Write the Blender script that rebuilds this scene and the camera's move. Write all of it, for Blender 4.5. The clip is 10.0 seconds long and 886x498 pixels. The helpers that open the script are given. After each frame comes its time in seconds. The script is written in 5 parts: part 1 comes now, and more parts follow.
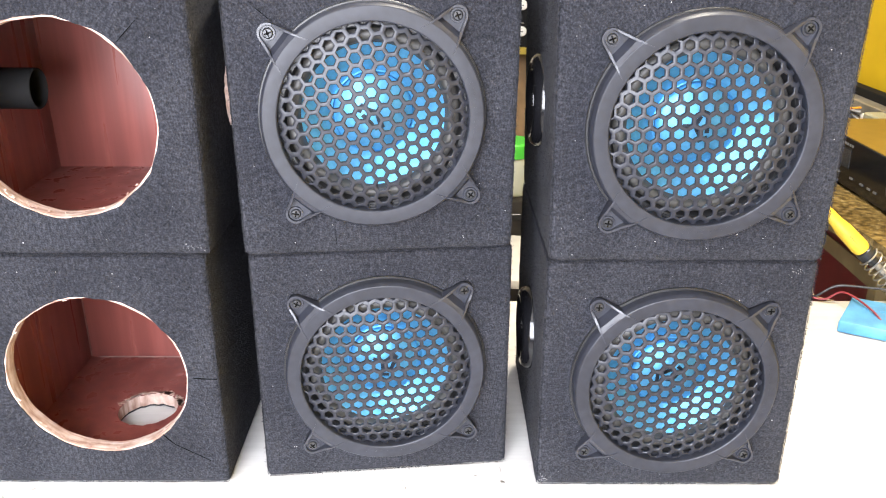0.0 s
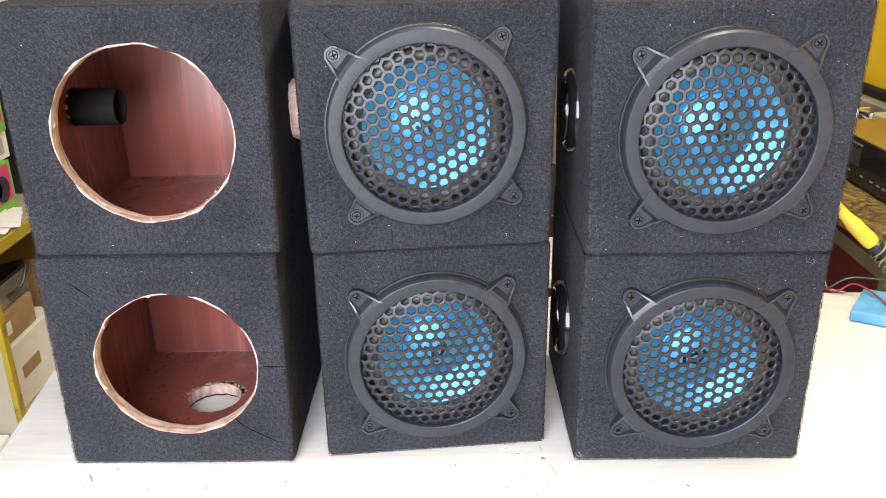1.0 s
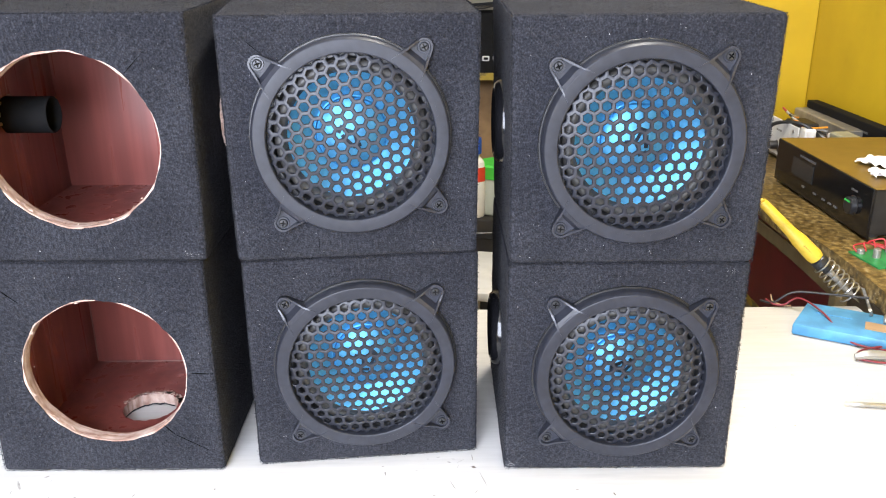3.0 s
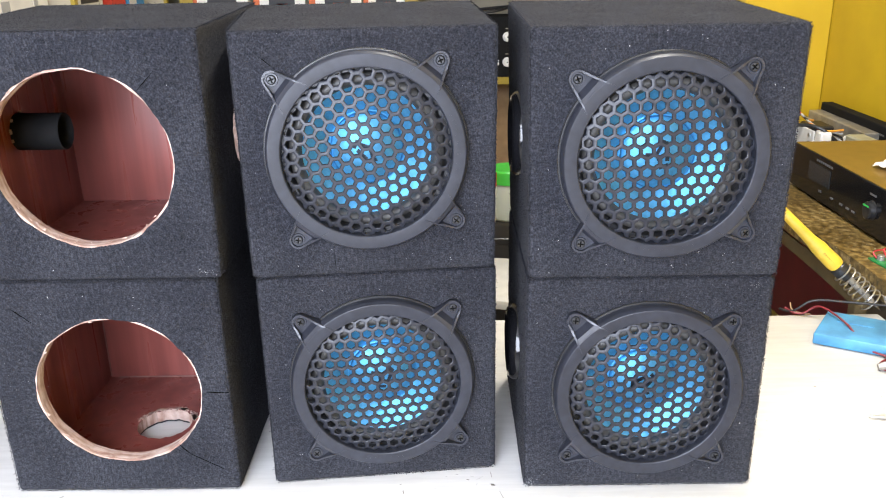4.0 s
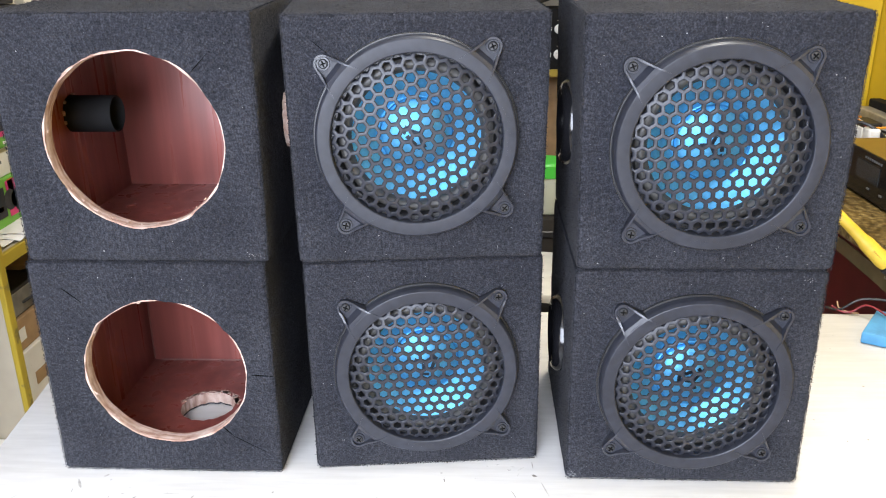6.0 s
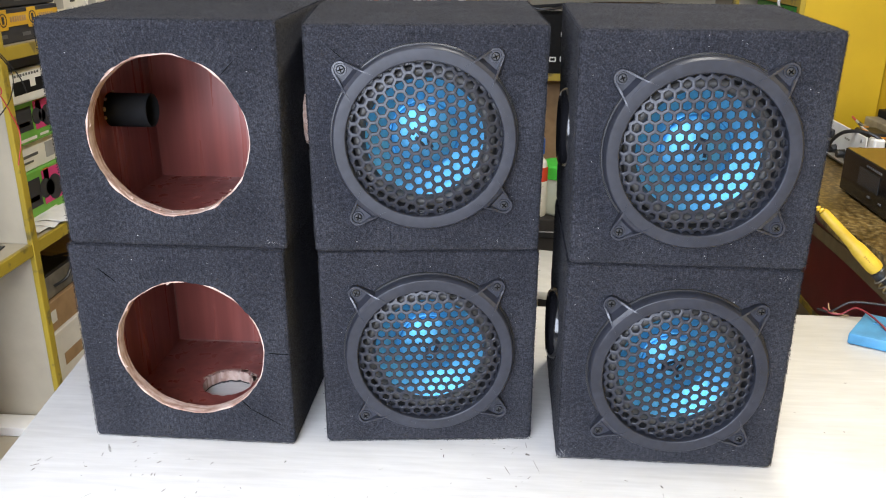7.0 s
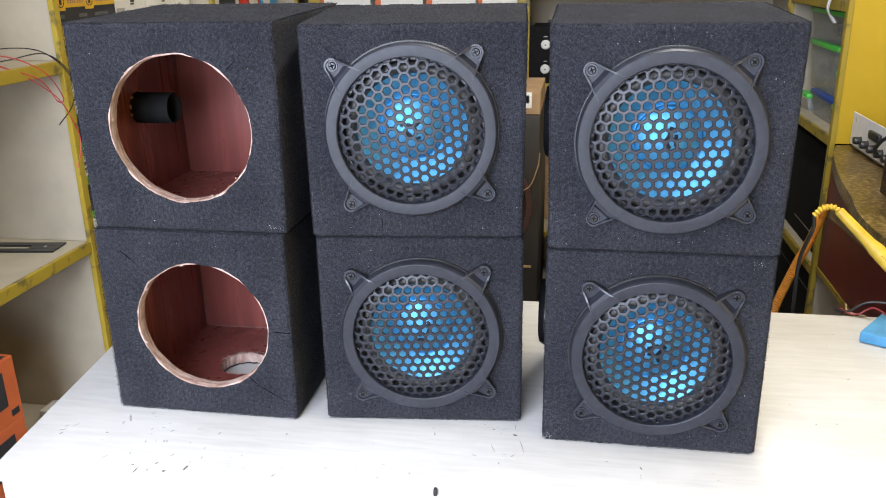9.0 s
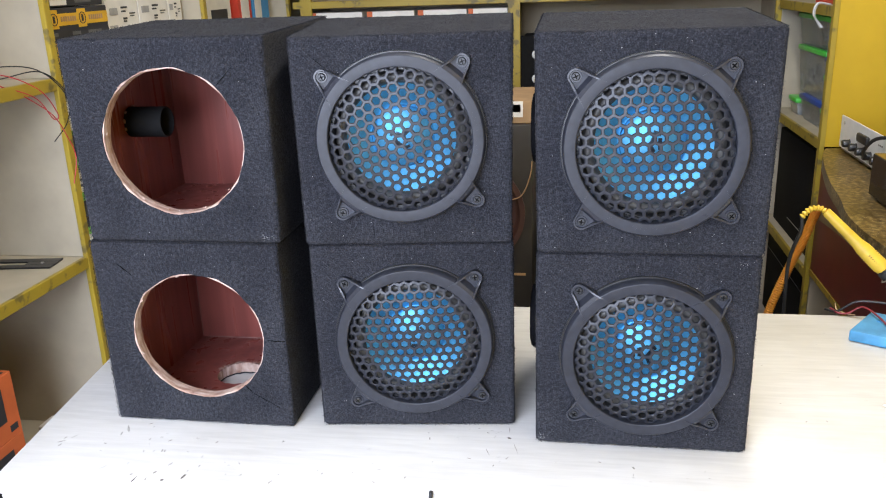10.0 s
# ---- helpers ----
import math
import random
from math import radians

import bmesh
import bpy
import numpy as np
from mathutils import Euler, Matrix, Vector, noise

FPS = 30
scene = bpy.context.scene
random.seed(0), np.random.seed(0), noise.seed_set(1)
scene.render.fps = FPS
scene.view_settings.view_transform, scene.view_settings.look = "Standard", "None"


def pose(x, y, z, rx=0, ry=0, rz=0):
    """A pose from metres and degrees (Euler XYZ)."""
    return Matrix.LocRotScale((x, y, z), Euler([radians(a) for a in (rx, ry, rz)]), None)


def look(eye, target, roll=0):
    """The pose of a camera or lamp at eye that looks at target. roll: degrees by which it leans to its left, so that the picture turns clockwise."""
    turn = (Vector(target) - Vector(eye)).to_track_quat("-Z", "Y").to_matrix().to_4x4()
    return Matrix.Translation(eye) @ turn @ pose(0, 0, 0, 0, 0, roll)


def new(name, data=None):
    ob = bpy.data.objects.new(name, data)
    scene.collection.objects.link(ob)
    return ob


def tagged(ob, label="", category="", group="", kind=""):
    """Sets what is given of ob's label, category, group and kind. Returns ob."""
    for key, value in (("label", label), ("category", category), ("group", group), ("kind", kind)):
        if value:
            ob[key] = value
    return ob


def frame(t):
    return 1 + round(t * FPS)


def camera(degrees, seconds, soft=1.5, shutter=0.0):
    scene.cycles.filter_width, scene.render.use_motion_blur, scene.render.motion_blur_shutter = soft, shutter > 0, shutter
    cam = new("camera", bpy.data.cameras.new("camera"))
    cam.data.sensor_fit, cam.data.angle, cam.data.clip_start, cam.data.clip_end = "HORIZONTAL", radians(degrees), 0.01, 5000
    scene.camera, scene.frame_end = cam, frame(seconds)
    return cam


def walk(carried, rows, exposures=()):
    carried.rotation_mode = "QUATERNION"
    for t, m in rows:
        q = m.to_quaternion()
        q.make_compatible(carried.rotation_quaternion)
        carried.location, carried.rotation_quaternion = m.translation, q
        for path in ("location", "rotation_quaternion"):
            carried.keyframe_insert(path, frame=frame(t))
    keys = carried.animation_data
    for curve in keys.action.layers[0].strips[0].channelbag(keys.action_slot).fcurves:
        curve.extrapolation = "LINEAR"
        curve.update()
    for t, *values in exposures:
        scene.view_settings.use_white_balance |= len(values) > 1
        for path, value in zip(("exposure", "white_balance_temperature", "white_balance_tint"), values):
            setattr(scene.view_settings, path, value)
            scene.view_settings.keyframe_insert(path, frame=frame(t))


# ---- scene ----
cam = camera(56.7, 10.0, 1.1)
PATH = [
    (0, (0.011, -0.024, 1.332), (0.029, 1.834, 0.592), 0.2),
    (0.2, (-0.002, -0.04, 1.333), (0.02, 1.821, 0.603), -0.2),
    (0.5, (-0.021, -0.065, 1.335), (-0.001, 1.801, 0.615), -0.8),
    (0.8, (-0.026, -0.091, 1.349), (-0.035, 1.772, 0.623), -0.9),
    (1, (-0.029, -0.109, 1.358), (-0.037, 1.753, 0.627), -0.9),
    (1.2, (-0.023, -0.12, 1.355), (-0.024, 1.746, 0.632), -0.8),
    (1.5, (-0.015, -0.136, 1.351), (-0.006, 1.735, 0.644), -0.7),
    (1.8, (0.004, -0.136, 1.355), (0.005, 1.743, 0.671), -0.7),
    (2, (0.017, -0.136, 1.357), (0.0, 1.748, 0.687), -0.7),
    (2.2, (0.024, -0.134, 1.357), (0.01, 1.75, 0.711), -0.5),
    (2.5, (0.034, -0.132, 1.358), (0.037, 1.752, 0.687), -0.3),
    (2.7, (0.042, -0.13, 1.347), (0.059, 1.75, 0.664), -0.3),
    (3.8, (0.036, -0.105, 1.352), (0.042, 1.775, 0.668), -0.7),
    (4, (0.032, -0.104, 1.357), (0.029, 1.777, 0.677), -1.0),
    (4.2, (0.033, -0.1, 1.356), (0.026, 1.779, 0.676), -1.1),
    (4.5, (0.035, -0.094, 1.354), (0.031, 1.782, 0.662), -1.2),
    (4.8, (0.041, -0.084, 1.35), (0.043, 1.795, 0.662), -1.3),
    (5, (0.045, -0.078, 1.348), (0.044, 1.803, 0.669), -1.4),
    (5.2, (0.044, -0.071, 1.348), (0.038, 1.809, 0.666), -1.4),
    (5.5, (0.042, -0.076, 1.347), (0.018, 1.804, 0.665), -1.5),
    (5.7, (0.029, -0.084, 1.346), (-0.03, 1.793, 0.657), -1.2),
    (6.8, (0.003, -0.164, 1.367), (-0.09, 1.708, 0.671), 0.1),
    (7, (0.036, -0.178, 1.368), (-0.089, 1.694, 0.675), 0.3),
    (7.2, (0.063, -0.187, 1.363), (-0.069, 1.685, 0.672), 0.4),
    (7.5, (0.104, -0.201, 1.355), (-0.065, 1.672, 0.674), 0.5),
    (7.8, (0.109, -0.21, 1.357), (-0.13, 1.653, 0.668), -0.2),
    (8, (0.113, -0.216, 1.358), (-0.164, 1.64, 0.668), -0.6),
    (8.2, (0.116, -0.222, 1.359), (-0.174, 1.634, 0.682), -0.7),
    (8.5, (0.12, -0.232, 1.361), (-0.187, 1.626, 0.688), -0.9),
    (8.8, (0.14, -0.233, 1.354), (-0.153, 1.629, 0.687), -1.0),
    (9, (0.154, -0.233, 1.35), (-0.159, 1.631, 0.698), -1.0),
    (9.2, (0.157, -0.236, 1.35), (-0.158, 1.629, 0.69), -1.2),
    (9.5, (0.162, -0.241, 1.351), (-0.151, 1.626, 0.705), -1.4),
    (9.8, (0.164, -0.246, 1.349), (-0.145, 1.625, 0.716), -1.8),
    (10, (0.165, -0.249, 1.348), (-0.143, 1.625, 0.723), -2.0),
]
EXPOSURES = [(0, 1.04, 6850, 13), (0.5, 0.57, 7000, 13), (1.0, 0.60, 7000, 13), (2.5, 0.57, 6450, 13), (5.5, 0.54, 6400, 12), (5.7, 0.52, 6400, 12), (6.8, 0.19, 6300, 12), (7, 0.16, 6300, 12), (10, 0.17, 6200, 13)]
walk(cam, [(t, look(eye, target, roll)) for t, eye, target, roll in PATH], EXPOSURES)

# ---------------------------------------------------------------- light
world = bpy.data.worlds.new("sky")
scene.world = world
world.use_nodes = True
wn = world.node_tree
sky = wn.nodes.new("ShaderNodeTexSky")
sky.sky_type, sky.sun_disc = "NISHITA", False
sky.sun_elevation, sky.sun_rotation = radians(50), radians(160)
bg = wn.nodes["Background"]
bg.inputs["Strength"].default_value = 0.15
wn.links.new(sky.outputs["Color"], bg.inputs["Color"])

sun_data = bpy.data.lights.new("sun", "SUN")
sun_data.energy, sun_data.angle, sun_data.color = 1.0, radians(12), (1.0, 0.95, 0.88)
new("sun", sun_data).matrix_world = pose(0, 0, 8, 40, 0, 160)


def area_light(name, m, sx, sy, watts, color):
    d = bpy.data.lights.new(name, "AREA")
    d.shape, d.size, d.size_y, d.energy, d.color = "RECTANGLE", sx, sy, watts, color
    ob = new(name, d)
    ob.matrix_world = m
    return ob


# daylight that enters through the open shop front behind the camera
area_light("shop_front_daylight", look((-0.50, -1.46, 1.60), (0.05, 0.8, 0.98)), 1.5, 1.9, 134, (0.80, 0.868, 1.0))

# added fill light under the ceiling, source assumed; lifts box tops and far table
area_light("added_ceiling_fill", look((0.40, 1.2, 2.60), (0.40, 1.2, 0.0)), 0.10, 1.2, 32, (1.0, 0.97, 0.88))

# ---------------------------------------------------------------- materials


def nodes_of(name):
    m = bpy.data.materials.new(name)
    m.use_nodes = True
    return m, m.node_tree.nodes, m.node_tree.links, m.node_tree.nodes["Principled BSDF"]


def tex(nodes, links, kind, scale, stretch=(1, 1, 1), detail=4.0, space="Object"):
    co = nodes.new("ShaderNodeTexCoord")
    mp = nodes.new("ShaderNodeMapping")
    mp.inputs["Scale"].default_value = stretch
    links.new(co.outputs[space], mp.inputs["Vector"])
    t = nodes.new(kind)
    t.inputs["Scale"].default_value = scale
    if "Detail" in t.inputs:
        t.inputs["Detail"].default_value = detail
    links.new(mp.outputs["Vector"], t.inputs["Vector"])
    return t


def ramp(nodes, links, src, stops):
    r = nodes.new("ShaderNodeValToRGB")
    e = r.color_ramp.elements
    e[0].position, e[0].color = stops[0][0], (*stops[0][1], 1)
    e[1].position, e[1].color = stops[-1][0], (*stops[-1][1], 1)
    for p, c in stops[1:-1]:
        n = e.new(p)
        n.color = (*c, 1)
    links.new(src, r.inputs["Fac"])
    return r


def mixed(nodes, links, fac, a, b, mode="MIX"):
    x = nodes.new("ShaderNodeMix")
    x.data_type, x.blend_type = "RGBA", mode
    for sock, v in ((x.inputs[0], fac), (x.inputs[6], a), (x.inputs[7], b)):
        if isinstance(v, (int, float)):
            sock.default_value = v
        elif isinstance(v, tuple):
            sock.default_value = (*v, 1)
        else:
            links.new(v, sock)
    return x.outputs[2]


def bumped(nodes, links, bsdf, height, strength, distance):
    b = nodes.new("ShaderNodeBump")
    b.inputs["Strength"].default_value, b.inputs["Distance"].default_value = strength, distance
    links.new(height, b.inputs["Height"])
    links.new(b.outputs["Normal"], bsdf.inputs["Normal"])


def plain(name, color, rough=0.5, metal=0.0, vary=0.12, scale=30.0, bump=0.0, spec=0.5, coat=0.0):
    """A surface of one colour with faint grain and stains at two scales."""
    m, n, l, b = nodes_of(name)
    a = tex(n, l, "ShaderNodeTexNoise", scale, detail=6)
    c = tex(n, l, "ShaderNodeTexNoise", scale / 9, detail=3)
    dark = tuple(v * (1 - vary) for v in color)
    lite = tuple(min(1, v * (1 + vary)) for v in color)
    fine = ramp(n, l, a.outputs["Fac"], [(0.3, dark), (0.7, lite)])
    broad = ramp(n, l, c.outputs["Fac"], [(0.3, (1 - vary,) * 3), (0.65, (1, 1, 1))])
    l.new(mixed(n, l, 1.0, fine.outputs["Color"], broad.outputs["Color"], "MULTIPLY"), b.inputs["Base Color"])
    b.inputs["Roughness"].default_value, b.inputs["Metallic"].default_value = rough, metal
    b.inputs["Specular IOR Level"].default_value = spec
    b.inputs["Coat Weight"].default_value = coat
    if bump:
        bumped(n, l, b, a.outputs["Fac"], bump, 0.002)
    return m


def carpet_material():
    m, n, l, b = nodes_of("carpet")
    fib = tex(n, l, "ShaderNodeTexNoise", 1900, detail=2)
    tuft = tex(n, l, "ShaderNodeTexNoise", 470, detail=4)
    wear = tex(n, l, "ShaderNodeTexNoise", 14, detail=4)
    nap = tex(n, l, "ShaderNodeTexNoise", 230, detail=4)
    clump = tex(n, l, "ShaderNodeTexNoise", 330, detail=2)
    pile = ramp(n, l, tuft.outputs["Fac"], [(0.34, (0.0192, 0.0198, 0.0245)), (0.52, (0.0320, 0.0331, 0.0410)), (0.70, (0.0520, 0.0536, 0.0655))])
    drift = ramp(n, l, nap.outputs["Fac"], [(0.32, (0.66, 0.66, 0.67)), (0.68, (1.30, 1.30, 1.31))])
    base = n.new("ShaderNodeMix")
    base.data_type, base.blend_type = "RGBA", "MULTIPLY"
    base.inputs[0].default_value = 1.0
    l.new(pile.outputs["Color"], base.inputs[6])
    l.new(drift.outputs["Color"], base.inputs[7])
    broad = ramp(n, l, wear.outputs["Fac"], [(0.35, (0.8, 0.8, 0.8)), (0.7, (1.15, 1.15, 1.12))])
    col = mixed(n, l, 1.0, base.outputs[2], broad.outputs["Color"], "MULTIPLY")
    l.new(col, b.inputs["Base Color"])
    b.inputs["Roughness"].default_value = 0.95
    b.inputs["Specular IOR Level"].default_value = 0.05
    b.inputs["Sheen Weight"].default_value = 0.04
    b.inputs["Sheen Roughness"].default_value = 0.45
    b.inputs["Sheen Tint"].default_value = (0.85, 0.83, 0.78, 1)
    add = n.new("ShaderNodeMath")
    add.operation = "ADD"
    l.new(fib.outputs["Fac"], add.inputs[0])
    l.new(tuft.outputs["Fac"], add.inputs[1])
    both = n.new("ShaderNodeMath")
    both.operation = "MULTIPLY_ADD"
    both.inputs[1].default_value = 1.6
    l.new(clump.outputs["Fac"], both.inputs[0])
    l.new(add.outputs[0], both.inputs[2])
    bumped(n, l, b, both.outputs[0], 0.75, 0.0020)
    return m


def mahogany_material():
    m, n, l, b = nodes_of("mahogany_ply")
    g = tex(n, l, "ShaderNodeTexNoise", 55, (1, 1, 0.045), detail=8)
    s = tex(n, l, "ShaderNodeTexNoise", 5, detail=3)
    grain = ramp(n, l, g.outputs["Fac"], [(0.28, (0.152, 0.041, 0.033)), (0.50, (0.216, 0.060, 0.048)), (0.72, (0.288, 0.090, 0.072))])
    stain = ramp(n, l, s.outputs["Fac"], [(0.3, (0.75, 0.72, 0.72)), (0.7, (1.05, 1, 1))])
    l.new(mixed(n, l, 1.0, grain.outputs["Color"], stain.outputs["Color"], "MULTIPLY"), b.inputs["Base Color"])
    gloss = ramp(n, l, g.outputs["Fac"], [(0.3, (0.38, 0.38, 0.38)), (0.7, (0.24, 0.24, 0.24))])
    l.new(gloss.outputs["Color"], b.inputs["Roughness"])
    bumped(n, l, b, g.outputs["Fac"], 0.3, 0.001)
    return m


def plywood_edge_material():
    m, n, l, b = nodes_of("plywood_edge")
    ply = tex(n, l, "ShaderNodeTexNoise", 260, (0.12, 1.0, 0.12), detail=4)
    chip = tex(n, l, "ShaderNodeTexNoise", 90, detail=5)
    lay = ramp(n, l, ply.outputs["Fac"], [(0.36, (0.35, 0.215, 0.17)), (0.5, (0.50, 0.365, 0.305)), (0.66, (0.60, 0.475, 0.41))])
    torn = ramp(n, l, chip.outputs["Fac"], [(0.35, (0.75, 0.68, 0.64)), (0.6, (1, 1, 1))])
    l.new(mixed(n, l, 1.0, lay.outputs["Color"], torn.outputs["Color"], "MULTIPLY"), b.inputs["Base Color"])
    b.inputs["Roughness"].default_value = 0.85
    bumped(n, l, b, ply.outputs["Fac"], 0.2, 0.0006)
    return m


def table_paint_material():
    m, n, l, b = nodes_of("white_table_paint")
    brush = tex(n, l, "ShaderNodeTexNoise", 14, (1, 9, 1), detail=6)
    dirt = tex(n, l, "ShaderNodeTexNoise", 4.5, detail=6)
    chip = tex(n, l, "ShaderNodeTexNoise", 42, (0.45, 1.6, 1), detail=3)
    area = tex(n, l, "ShaderNodeTexNoise", 6, detail=2)
    base = ramp(n, l, brush.outputs["Fac"], [(0.3, (0.555, 0.545, 0.525)), (0.5, (0.595, 0.585, 0.565)), (0.68, (0.630, 0.620, 0.600))])
    grime = ramp(n, l, dirt.outputs["Fac"], [(0.30, (0.86, 0.85, 0.83)), (0.58, (1, 1, 1))])
    col = mixed(n, l, 1.0, base.outputs["Color"], grime.outputs["Color"], "MULTIPLY")
    cm = ramp(n, l, chip.outputs["Fac"], [(0.75, (0, 0, 0)), (0.78, (1, 1, 1))])
    am = ramp(n, l, area.outputs["Fac"], [(0.48, (0, 0, 0)), (0.6, (1, 1, 1))])
    mask = mixed(n, l, 1.0, cm.outputs["Color"], am.outputs["Color"], "MULTIPLY")
    l.new(mixed(n, l, mask, col, (0.42, 0.40, 0.37)), b.inputs["Base Color"])
    b.inputs["Roughness"].default_value = 0.55
    bumped(n, l, b, brush.outputs["Fac"], 0.12, 0.002)
    return m


def granite_material():
    m, n, l, b = nodes_of("brown_laminate_stone")
    v = tex(n, l, "ShaderNodeTexNoise", 75, detail=8)
    w = tex(n, l, "ShaderNodeTexNoise", 9, detail=5)
    g = tex(n, l, "ShaderNodeTexNoise", 260, detail=3)
    c0 = ramp(n, l, v.outputs["Fac"], [(0.32, (0.035, 0.022, 0.008)), (0.47, (0.10, 0.066, 0.02)), (0.58, (0.20, 0.14, 0.05)), (0.75, (0.36, 0.30, 0.17))])
    fleck = ramp(n, l, g.outputs["Fac"], [(0.66, (0, 0, 0)), (0.70, (1, 1, 1))])
    d = ramp(n, l, w.outputs["Fac"], [(0.3, (0.62, 0.57, 0.50)), (0.65, (1.25, 1.2, 1.1))])
    dusty = mixed(n, l, fleck.outputs["Color"], c0.outputs["Color"], (0.50, 0.46, 0.36))
    l.new(mixed(n, l, 1.0, dusty, d.outputs["Color"], "MULTIPLY"), b.inputs["Base Color"])
    b.inputs["Roughness"].default_value = 0.34
    return m


def worn_trim_material(name, paint, under, amount=0.6):
    m, n, l, b = nodes_of(name)
    a = tex(n, l, "ShaderNodeTexNoise", 24, detail=8)
    w = tex(n, l, "ShaderNodeTexNoise", 5, detail=3)
    c = ramp(n, l, a.outputs["Fac"], [(amount, paint), (amount + 0.08, under)])
    d = ramp(n, l, w.outputs["Fac"], [(0.3, (0.78, 0.76, 0.7)), (0.7, (1, 1, 1))])
    l.new(mixed(n, l, 1.0, c.outputs["Color"], d.outputs["Color"], "MULTIPLY"), b.inputs["Base Color"])
    b.inputs["Roughness"].default_value = 0.5
    bumped(n, l, b, a.outputs["Fac"], 0.12, 0.002)
    return m


def clear_plastic_material(name, tint, see=0.55):
    m, n, l, b = nodes_of(name)
    b.inputs["Base Color"].default_value = (*tint, 1)
    b.inputs["Roughness"].default_value = 0.12
    b.inputs["Transmission Weight"].default_value = see
    b.inputs["IOR"].default_value = 1.1
    return m


def cone_material():
    m, n, l, b = nodes_of("blue_cone")
    a = tex(n, l, "ShaderNodeTexNoise", 220, detail=4)
    c = ramp(n, l, a.outputs["Fac"], [(0.35, (0.078, 0.375, 0.68)), (0.65, (0.108, 0.470, 0.82))])
    l.new(c.outputs["Color"], b.inputs["Base Color"])
    b.inputs["Metallic"].default_value = 0.76
    b.inputs["Roughness"].default_value = 0.45
    b.inputs["Coat Weight"].default_value = 0.75
    b.inputs["Coat Roughness"].default_value = 0.44
    return m


CARPET, MAHOGANY, PLY = carpet_material(), mahogany_material(), plywood_edge_material()
TABLE_PAINT, GRANITE = table_paint_material(), granite_material()
BLUE_CONE = cone_material()
DARK_PRINT = plain("dark_blue_print", (0.012, 0.02, 0.035), 0.5, vary=0.2, scale=200)
GRILLE = plain("black_grille_plastic", (0.0235, 0.0252, 0.0335), 0.43, vary=0.2, scale=120, bump=0.05, spec=0.33)
MESH_BLACK = plain("black_mesh_plastic", (0.0185, 0.0198, 0.0265), 0.40, vary=0.2, scale=120, bump=0.04, spec=0.36)
GRILLE_SHINE = plain("satin_black_plastic", (0.0235, 0.0252, 0.0335), 0.34, vary=0.2, scale=120, bump=0.04, spec=0.46)
RUBBER = plain("black_rubber", (0.070, 0.067, 0.062), 0.5, vary=0.2, scale=80)
GLOSS_BLACK = plain("gloss_black_plastic", (0.006, 0.006, 0.007), 0.13, vary=0.1, scale=60)
TUBE_BLACK = plain("matte_black_tube", (0.0085, 0.0085, 0.0090), 0.8, vary=0.2, scale=60, spec=0.15)
SCREW = plain("dark_zinc_screw", (0.055, 0.056, 0.06), 0.38, 0.6, vary=0.2, scale=300)
SCREW_SLOT = plain("dark_slot", (0.003, 0.003, 0.003), 0.95, spec=0.05)
DULL_GLUE = plain("dull_glue", (0.185, 0.085, 0.07), 0.6, vary=0.25, scale=120)
LINT = plain("white_lint", (0.34, 0.34, 0.34), 0.9)
WALL_CREAM = plain("cream_wall_paint", (0.43, 0.38, 0.285), 0.75, vary=0.08, scale=9, bump=0.05)
SHELF_CREAM = plain("cream_shelf_paint", (0.42, 0.37, 0.275), 0.6, vary=0.09, scale=11, bump=0.06)
YELLOW_WALL = plain("bright_yellow_paint", (0.50, 0.332, 0.012), 0.42, vary=0.07, scale=7, bump=0.04)
YELLOW_TRIM = worn_trim_material("worn_yellow_trim", (0.37, 0.27, 0.025), (0.17, 0.13, 0.035), 0.56)
TAN_TRIM = plain("tan_tape_trim", (0.30, 0.24, 0.13), 0.6, vary=0.15, scale=20)
RED_PANEL = plain("dark_red_paint", (0.16, 0.012, 0.018), 0.4, vary=0.18, scale=10)
CEILING_WHITE = plain("ceiling_white", (0.78, 0.77, 0.74), 0.9, vary=0.05, scale=6)
FLOOR_TILE = plain("grey_floor", (0.33, 0.30, 0.27), 0.5, vary=0.2, scale=8)
BLACK_METAL = plain("black_enamel", (0.019, 0.019, 0.020), 0.35, vary=0.25, scale=40)
DARK_BOARD = plain("dark_brown_board", (0.020, 0.017, 0.015), 0.5, vary=0.3, scale=14)
BROWN_TOP = plain("brown_enamel", (0.17, 0.10, 0.022), 0.32, vary=0.12, scale=30)
GREY_METAL = plain("grey_steel", (0.33, 0.31, 0.27), 0.4, 0.5, vary=0.25, scale=30)
STEEL = plain("bright_steel", (0.55, 0.54, 0.52), 0.28, 0.9, vary=0.2, scale=70)
WHITE_METAL = plain("white_enamel", (0.72, 0.72, 0.70), 0.4, vary=0.06, scale=30)
WHITE_CARD = plain("white_card", (0.74, 0.72, 0.68), 0.7, vary=0.07, scale=20)
BROWN_CARD = plain("brown_card", (0.36, 0.23, 0.12), 0.8, vary=0.14, scale=24)
ORANGE_CARD = plain("orange_card", (0.58, 0.13, 0.035), 0.6, vary=0.12, scale=18)
YELLOW_CARD = plain("yellow_card", (0.62, 0.36, 0.02), 0.6, vary=0.1, scale=18)
GREEN_CARD = plain("green_card", (0.16, 0.42, 0.06), 0.6, vary=0.15, scale=18)
PINK_CARD = plain("pink_card", (0.62, 0.05, 0.20), 0.6, vary=0.15, scale=18)
DARK_CARD = plain("dark_print", (0.03, 0.03, 0.035), 0.6, vary=0.2, scale=18)
RED_PRINT = plain("red_print", (0.60, 0.05, 0.02), 0.6, vary=0.1, scale=18)
